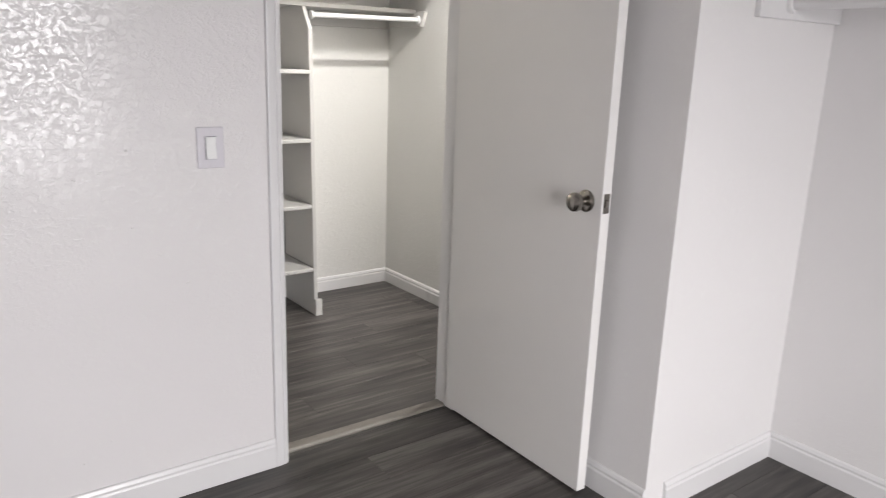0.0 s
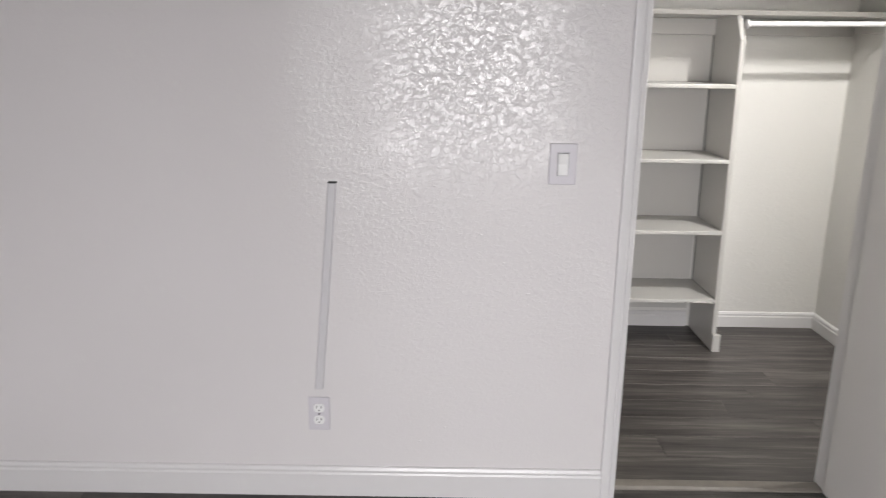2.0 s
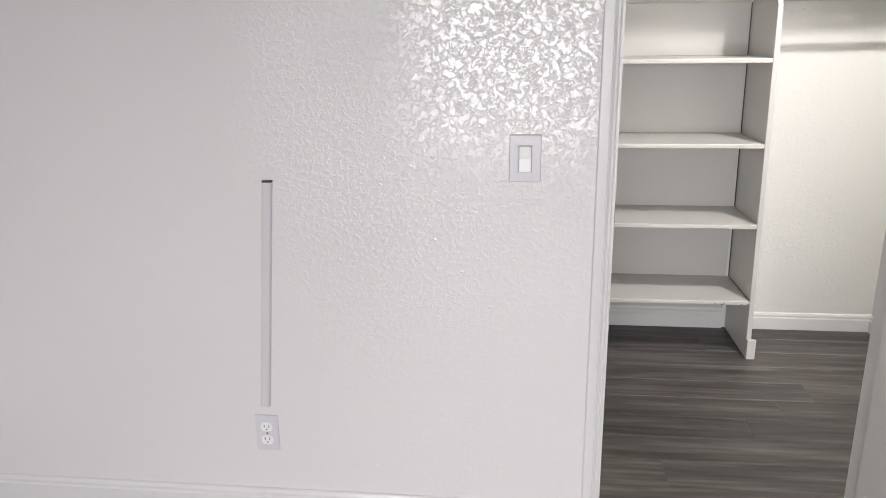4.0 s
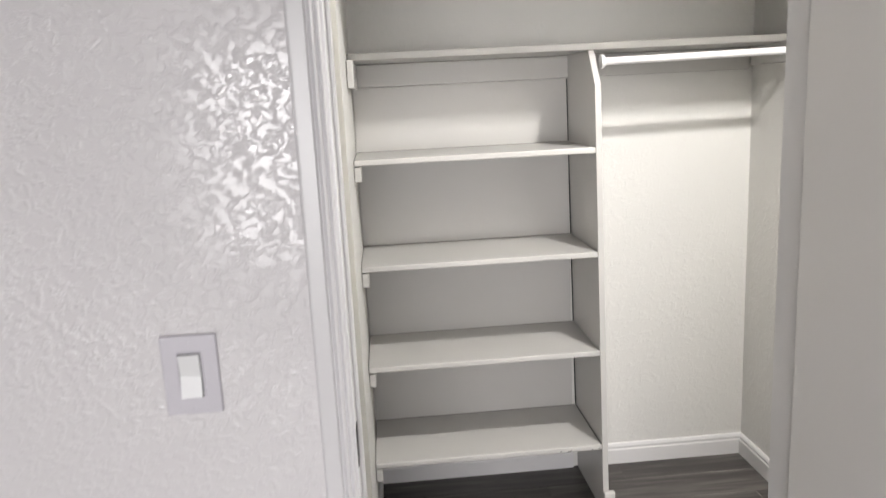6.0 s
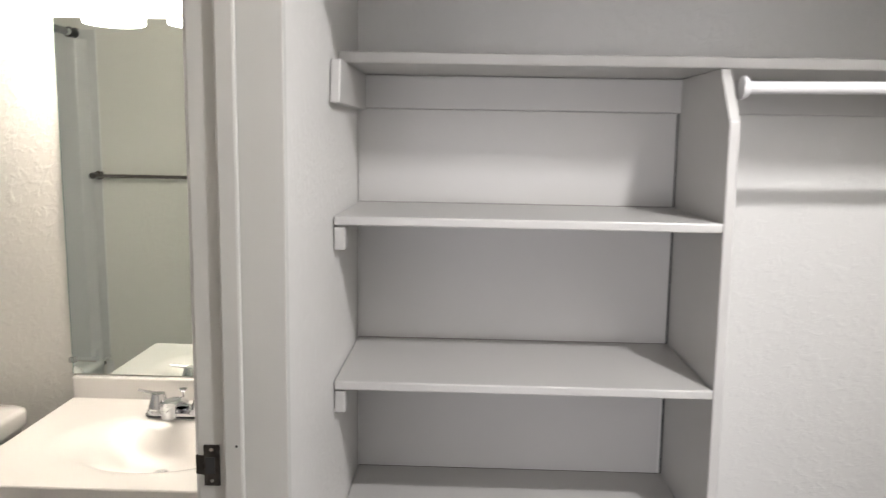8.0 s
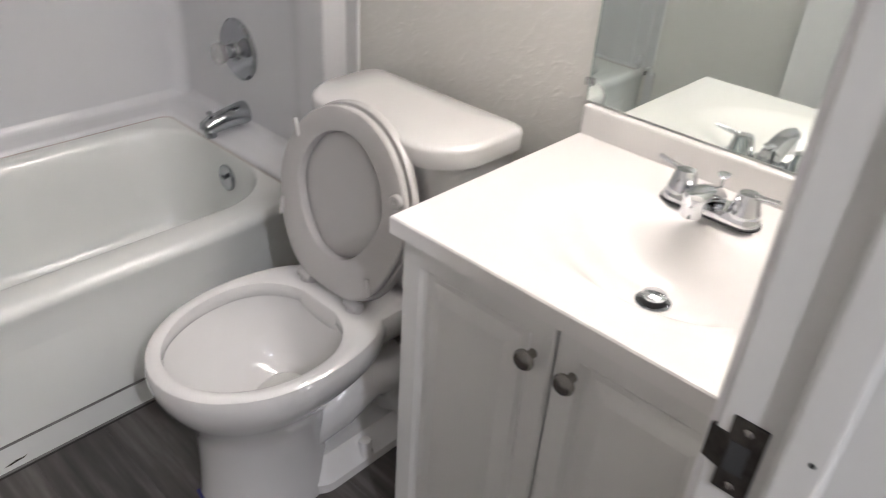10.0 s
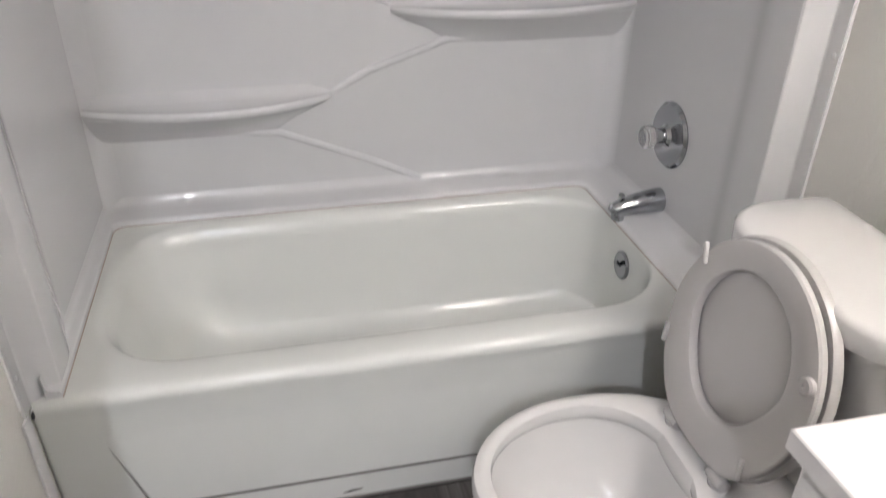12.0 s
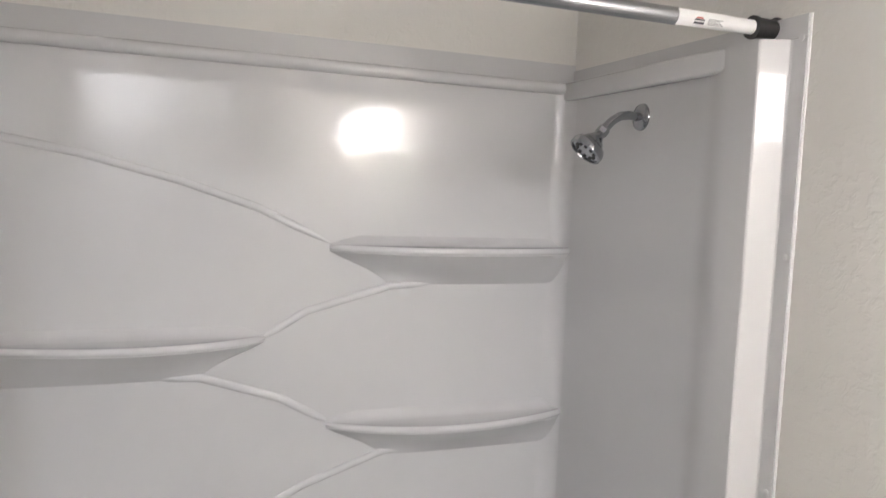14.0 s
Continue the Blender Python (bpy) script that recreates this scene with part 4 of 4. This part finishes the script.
for near in (False, True):
    pts = [(x, mirrored(y, near)) for x, y in END]
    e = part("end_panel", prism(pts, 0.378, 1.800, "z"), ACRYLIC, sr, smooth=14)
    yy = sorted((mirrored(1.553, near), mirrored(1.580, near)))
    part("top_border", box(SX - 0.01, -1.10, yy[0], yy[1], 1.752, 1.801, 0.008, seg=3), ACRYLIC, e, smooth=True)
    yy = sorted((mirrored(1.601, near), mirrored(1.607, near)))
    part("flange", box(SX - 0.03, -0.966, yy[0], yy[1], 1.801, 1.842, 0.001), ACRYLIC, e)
    for z in (0.46, 0.95, 1.40, 1.80):
        part("screw", turned([(0.006, 0), (0.006, 0.002), (0.003, 0.0035), (0, 0.0035)], (-0.978, mirrored(1.601, near), z), (0, 1 if near else -1, 0), 12), ACRYLIC, e, smooth=True)
    part("caulk_bead", tube([(-0.965, mirrored(1.6065, near), 0.40), (-0.965, mirrored(1.6065, near), 1.842)], 0.0025, 8), PAPER, e, smooth=True)
    # coved inside corner
    cov = [(SX - 0.005, YP + 0.01)] + [(SX + 0.045 - 0.045 * math.cos(a), YP - 0.045 + 0.045 * math.sin(a)) for a in [radians(90 * k / 8) for k in range(9)]]
    cov = [(SX - 0.005, YP - 0.045)] + cov[1:] + [(SX + 0.045, YP + 0.01), (SX - 0.005, YP + 0.01)]
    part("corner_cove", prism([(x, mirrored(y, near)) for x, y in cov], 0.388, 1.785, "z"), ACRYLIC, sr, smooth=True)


def foot(d, z, x_front):
    """One line of the coved foot along the tub deck: d from 0 at the panels to 1 at the inner lip."""
    near, far, back = 0.148 + 0.027 * d, 1.573 - 0.116 * d, SX + 0.092 * d
    r = 0.012 + 0.02 * d
    pts = [(x_front, near)]
    for k in range(7):
        a = radians(270 - 15 * k)
        pts.append((back + r + r * math.cos(a), near + r + r * math.sin(a)))
    for k in range(7):
        a = radians(180 - 15 * k)
        pts.append((back + r + r * math.cos(a), far - r + r * math.sin(a)))
    return [(x, y, z) for x, y in pts + [(x_front, far)]]


rows = [foot(d, z, -1.002) for d, z in ((-0.04, 0.436), (0.0, 0.427), (0.03, 0.417), (0.09, 0.409), (0.20, 0.405), (0.40, 0.403), (0.86, 0.4015), (0.95, 0.400), (0.99, 0.396), (1.0, 0.391), (1.0, 0.3862))]
bm = bmesh.new()
grid = [[bm.verts.new(p) for p in row] for row in rows]
for p, q2 in zip(grid, grid[1:]):
    for i in range(len(p) - 1):
        bm.faces.new((p[i], p[i + 1], q2[i + 1], q2[i]))
for i in (0, -1):
    bm.faces.new([row[i] for row in grid] + [bm.verts.new((-1.002, grid[0][i].co.y, 0.3862))])
part("foot", bm, ACRYLIC, sr, smooth=50)
line = [(x, y, 0.3868) for x, y, z in foot(1.0, 0, -1.004)]
part("caulk_line", tube(line, 0.0022, 6), BROWNCAULK, sr, "brown stained caulk line")


def ledge(tip, end, z):
    """Moulded shelf: flat bowed top, rolled front edge, underside sweeping back into the panel."""
    n, s = 26, 1 if end > tip else -1
    rows, edge = [], []
    for k in range(n + 1):
        u = k / n
        d = 0.112 * math.sin(math.pi * u) ** 0.75 * (1 - 0.25 * u) + 0.035 * u * u
        y, yv = tip + (end - tip) * u, tip + s * 0.160 + (end - tip - s * 0.160) * u
        m = lambda f: y + (yv - y) * f
        low = 0.106
        f = min(1.0, d / 0.05)
        rows.append([(SX - 0.004, y, z + 0.001 + 0.030 * f), (SX + 0.001, y, z + 0.001 + 0.022 * f), (SX + 0.006 * f, y, z + 0.001 + 0.011 * f), (SX + 0.016 * f, y, z + 0.001 + 0.003 * f), (SX + 0.03 * f, y, z + 0.001), (SX + max(d * 0.9, 0.034 * f), y, z - 0.0005), (SX + d, y, z + 0.001), (SX + d + 0.007 * min(1, 8 * u), y, z - 0.004), (SX + d + 0.006 * min(1, 8 * u), y, z - 0.016), (SX + d * 0.90, m(0.15), z - 0.028), (SX + d * 0.46, m(0.6), z - 0.060), (SX + d * 0.18, m(0.85), z - 0.084), (SX + d * 0.05, m(0.95), z - 0.097), (SX - 0.004, yv, z - low)])
        edge.append((SX + d + 0.002, y, z - 0.006))
    return loft(rows), tube(edge, [0.003] + [0.0090] * n, 14)


for tip, end, z in ((0.915, 1.573, 1.348), (0.761, 0.148, 1.124), (0.918, 1.573, 0.895), (0.759, 0.148, 0.682)):
    body, bead = ledge(tip, end, z)
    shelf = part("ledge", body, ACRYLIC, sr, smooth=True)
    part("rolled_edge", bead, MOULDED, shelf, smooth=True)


def rib(points, r=0.0105):
    """Low rounded ridge on the back panel, tapered at both ends."""
    path = []
    for (a, b), (c, d) in zip(points, points[1:]):
        for k in range(8):
            path.append(Vector((0, a + (c - a) * k / 8, b + (d - b) * k / 8)))
    path.append(Vector((0, *points[-1])))
    rings = []
    for i, p in enumerate(path):
        d = (path[min(i + 1, len(path) - 1)] - path[max(i - 1, 0)]).normalized()
        side = Vector((0, -d.z, d.y))
        end = min(1.0, 0.35 + i / 6, 0.55 + (len(path) - 1 - i) / 5)
        rings.append([Vector((SX - 0.002, 0, 0)) + p + side * (r * end * math.cos(2 * math.pi * k / 16)) + Vector((0.0085 * end * math.sin(2 * math.pi * k / 16), 0, 0)) for k in range(16)])
    return loft(rings)


for pts in (((1.20, 1.252), (1.077, 1.244), (0.86, 1.182), (0.761, 1.122)), ((0.49, 1.032), (0.610, 1.026), (0.80, 0.965), (0.917, 0.900)), ((1.19, 0.815), (1.070, 0.807), (0.86, 0.735), (0.759, 0.682)), ((0.50, 0.585), (0.613, 0.579), (0.86, 0.478), (1.035, 0.392)), ((0.917, 1.352), (0.74, 1.436), (0.561, 1.494), (0.35, 1.546), (0.14, 1.582))):
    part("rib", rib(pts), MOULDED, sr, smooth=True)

# trim strip between tub end and wall, with a torn end of the sealing tape
strip = tagged(link("trim", box(-0.985, -0.951, YN, YN + 0.006, 0.096, 0.372, 0.002), TRIM), kind="structure")
tape = [(0.0, 0.0, 0.000), (0.004, 0.006, 0.010), (0.007, 0.016, 0.016), (0.004, 0.024, 0.010), (0.002, 0.028, -0.006), (0.006, 0.034, -0.014)]
bm = loft([[(-0.992 + b + dx, YN + 0.012 + a + dx * 0.3, 0.378 + c + dz) for dx, dz in ((0, 0), (0.010, 0.002), (0.010, 0.0032), (0, 0.0012))] for a, b, c in tape])
part("torn_tape", bm, PAPER, sr, "torn curled sealing tape")
part("open_gap", box(-0.992, -0.986, YN + 0.0065, YN + 0.012, 0.356, 0.372, 0.001), SLOT, sr, "dark open gap")

# ---- bath fittings ----
vt = thing("shower_valve", (-1.425, YP, 0.625), "chrome shower valve plate with a clear knob", "shower valve")
part("escutcheon", turned([(0.085, 0), (0.085, 0.003), (0.078, 0.010), (0.050, 0.013), (0.030, 0.014), (0.022, 0.022)], (-1.425, YP, 0.625), (0, -1, 0), 40), DARKCHROME, vt, smooth=True)
part("stem", turned([(0.020, 0.014), (0.017, 0.045), (0.014, 0.047)], (-1.425, YP, 0.625), (0, -1, 0), 24), DARKCHROME, vt, smooth=True)
kn = [(0.018, 0.046), (0.027, 0.050), (0.030, 0.060), (0.029, 0.072), (0.022, 0.078), (0.0, 0.079)]
part("knob", turned(kn, (-1.425, YP, 0.625), (0, -1, 0), 10), CLEAR, vt, "clear faceted knob")

tsf = thing("tub_spout", (-1.422, YP, 0.44), "chrome tub spout with a diverter knob", "tub spout")
part("body", tube([(-1.422, YP, 0.445), (-1.422, YP - 0.012, 0.445), (-1.422, YP - 0.06, 0.441), (-1.422, YP - 0.105, 0.434), (-1.422, YP - 0.128, 0.426), (-1.422, YP - 0.134, 0.420)], [0.033, 0.033, 0.029, 0.026, 0.023, 0.014], 22), DARKCHROME, tsf, smooth=True)
part("outlet", turned([(0.017, 0), (0.018, 0.022)], (-1.422, YP - 0.115, 0.400), "z", 18), DARKCHROME, tsf, smooth=True)
part("diverter", turned([(0.004, 0), (0.004, 0.012), (0.008, 0.014), (0.008, 0.020), (0, 0.021)], (-1.422, YP - 0.112, 0.452), "z", 14), DARKCHROME, tsf, smooth=True)

sh = thing("wall_shower", (-1.41, YP, 1.686), "chrome wall shower with a bent arm and nozzle head", "shower")
part("flange", turned([(0.032, 0), (0.031, 0.004), (0.022, 0.009), (0.012, 0.011)], (-1.41, YP, 1.686), (0, -1, 0), 28), DARKCHROME, sh, smooth=True)
part("arm", tube([(-1.41, YP - 0.004, 1.686), (-1.41, YP - 0.035, 1.688), (-1.41, YP - 0.060, 1.684), (-1.41, YP - 0.080, 1.672), (-1.41, YP - 0.102, 1.650)], 0.0105, 16), DARKCHROME, sh, smooth=True)
hd = Vector((0, -0.66, -0.75)).normalized()
h0 = Vector((-1.41, YP - 0.098, 1.654))
part("collar", turned([(0.0135, 0), (0.0145, 0.004), (0.0145, 0.016), (0.013, 0.020)], h0, hd, 6), DARKCHROME, sh)
head = part("head", turned([(0.012, 0.018), (0.014, 0.028), (0.020, 0.036), (0.026, 0.044), (0.028, 0.050), (0.038, 0.056), (0.042, 0.066), (0.041, 0.076), (0.036, 0.078), (0.035, 0.074), (0, 0.074)], h0, hd, 32), DARKCHROME, sh, smooth=True)
side = hd.cross(Vector((1, 0, 0))).normalized()
for k in range(10):
    a = 2 * math.pi * k / 10
    p = h0 + hd * 0.0735 + 0.024 * (math.cos(a) * Vector((1, 0, 0)) + math.sin(a) * side)
    part("nozzle", turned([(0.0045, 0), (0.0045, 0.003)], p, hd, 8), SLOT, head)

RX, RZ = -1.052, 1.826
rd = thing("shower_curtain_rod", (RX, 0.86, RZ), "grey steel tension shower rod with a white sleeve and black ends", "shower rod")
ys = YP - 0.195
part("pole", tube([(RX, 0.20, RZ), (RX, ys, RZ)], 0.0155, 22), GREYSTEEL, rd, smooth=True)
part("sleeve", tube([(RX, ys - 0.002, RZ), (RX, YB - 0.045, RZ)], 0.0135, 22), PAPER, rd, "white inner tube", True)
part("sleeve", tube([(RX, YN + 0.04, RZ), (RX, 0.202, RZ)], 0.0135, 22), PAPER, rd, "white inner tube", True)
for y, s in ((YB - 0.001, -1), (YN + 0.001, 1)):
    part("end_cap", turned([(0.024, 0), (0.024, 0.004), (0.019, 0.008), (0.0195, 0.050), (0.022, 0.052), (0.022, 0.058), (0.014, 0.058)], (RX, y, RZ), (0, s, 0), 24), BLACK, rd, "black rubber end cap", True)


def wrapped(y0, y1, a0, a1, r):
    """Patch lying on the rod between two angles."""
    bm, k = bmesh.new(), 6
    pts = [[(RX + rr * math.cos(a), y, RZ + rr * math.sin(a)) for a in [radians(a0 + (a1 - a0) * i / k) for i in range(k + 1)]] for y, rr in ((y0, r), (y1, r))]
    inn = [[(RX + rr * math.cos(a), y, RZ + rr * math.sin(a)) for a in [radians(a0 + (a1 - a0) * i / k) for i in range(k + 1)]] for y, rr in ((y0, r - 0.0012), (y1, r - 0.0012))]
    return loft([pts[0] + inn[0][::-1], pts[1] + inn[1][::-1]], bm=bm)


st = part("sticker", wrapped(ys - 0.004, ys + 0.105, -75, 45, 0.0162), PAPER, rd, "white product sticker")
for y0s, y1s, a0, a1, m in ((0.030, 0.052, -45, -30, INK), (0.030, 0.052, -22, -12, INK), (0.034, 0.048, -10, 0, REDINK), (0.060, 0.095, -40, -36, INK), (0.060, 0.090, -30, -26, INK), (0.060, 0.086, -20, -16, INK), (0.060, 0.092, -10, -6, INK)):
    part("print_bar", wrapped(ys + y0s, ys + y1s, a0, a1, 0.0167), m, st)

# towel bar on the wall opposite the mirror
tw = thing("towel_bar", (-0.75, YN, 1.22), "brushed nickel towel bar on the bathroom wall", "towel bar")
for x in (-0.50, -0.98):
    part("post", turned([(0.024, 0), (0.024, 0.006), (0.014, 0.010), (0.012, 0.055), (0.014, 0.062), (0, 0.064)], (x, YN, 1.22), "y", 20), NICKEL, tw, smooth=True)
part("bar", tube([(-0.50, YN + 0.05, 1.22), (-0.98, YN + 0.05, 1.22)], 0.008, 14), NICKEL, tw, smooth=True)

# ---- floor planks ----
PW, PL = 0.152, 1.22
plank_mesh = {}


def plank(xa, xb, ya, yb):
    w, h = round(xb - xa, 3), round(yb - ya, 3)
    if w < 0.03 or h < 0.01:
        return
    if (w, h) not in plank_mesh:
        bm = loft([[(0, 0, -0.005), (w, 0, -0.005), (w, h, -0.005), (0, h, -0.005)], [(0, 0, -0.0012), (w, 0, -0.0012), (w, h, -0.0012), (0, h, -0.0012)], [(0.0012, 0.0012, 0), (w - 0.0012, 0.0012, 0), (w - 0.0012, h - 0.0012, 0), (0.0012, h - 0.0012, 0)]])
        bmesh.ops.recalc_face_normals(bm, faces=bm.faces)
        me = bpy.data.meshes.new("plank")
        bm.to_mesh(me)
        bm.free()
        me.materials.append(PLANK)
        plank_mesh[(w, h)] = me
    ob = new("plank", plank_mesh[(w, h)])
    ob.parent = floor
    ob.location = (xa, ya, 0)


rng = random.Random(5)


def lay(xa, xb, ya, yb):
    y = ya
    while y < yb - 0.005:
        y2 = min(y + PW, yb)
        x = xa - rng.choice((0.1, 0.3, 0.45, 0.6, 0.8, 0.95, 1.1))
        while x < xb:
            plank(max(x, xa), min(x + PL, xb), y, y2 - 0.0004)
            x += PL
        y = y2


lay(XB, XK, YS, YA)
lay(XB, XA, YA, 0.046)
lay(XC, XR, 0.106, YB)
lay(-0.992, XC, YN, YB)
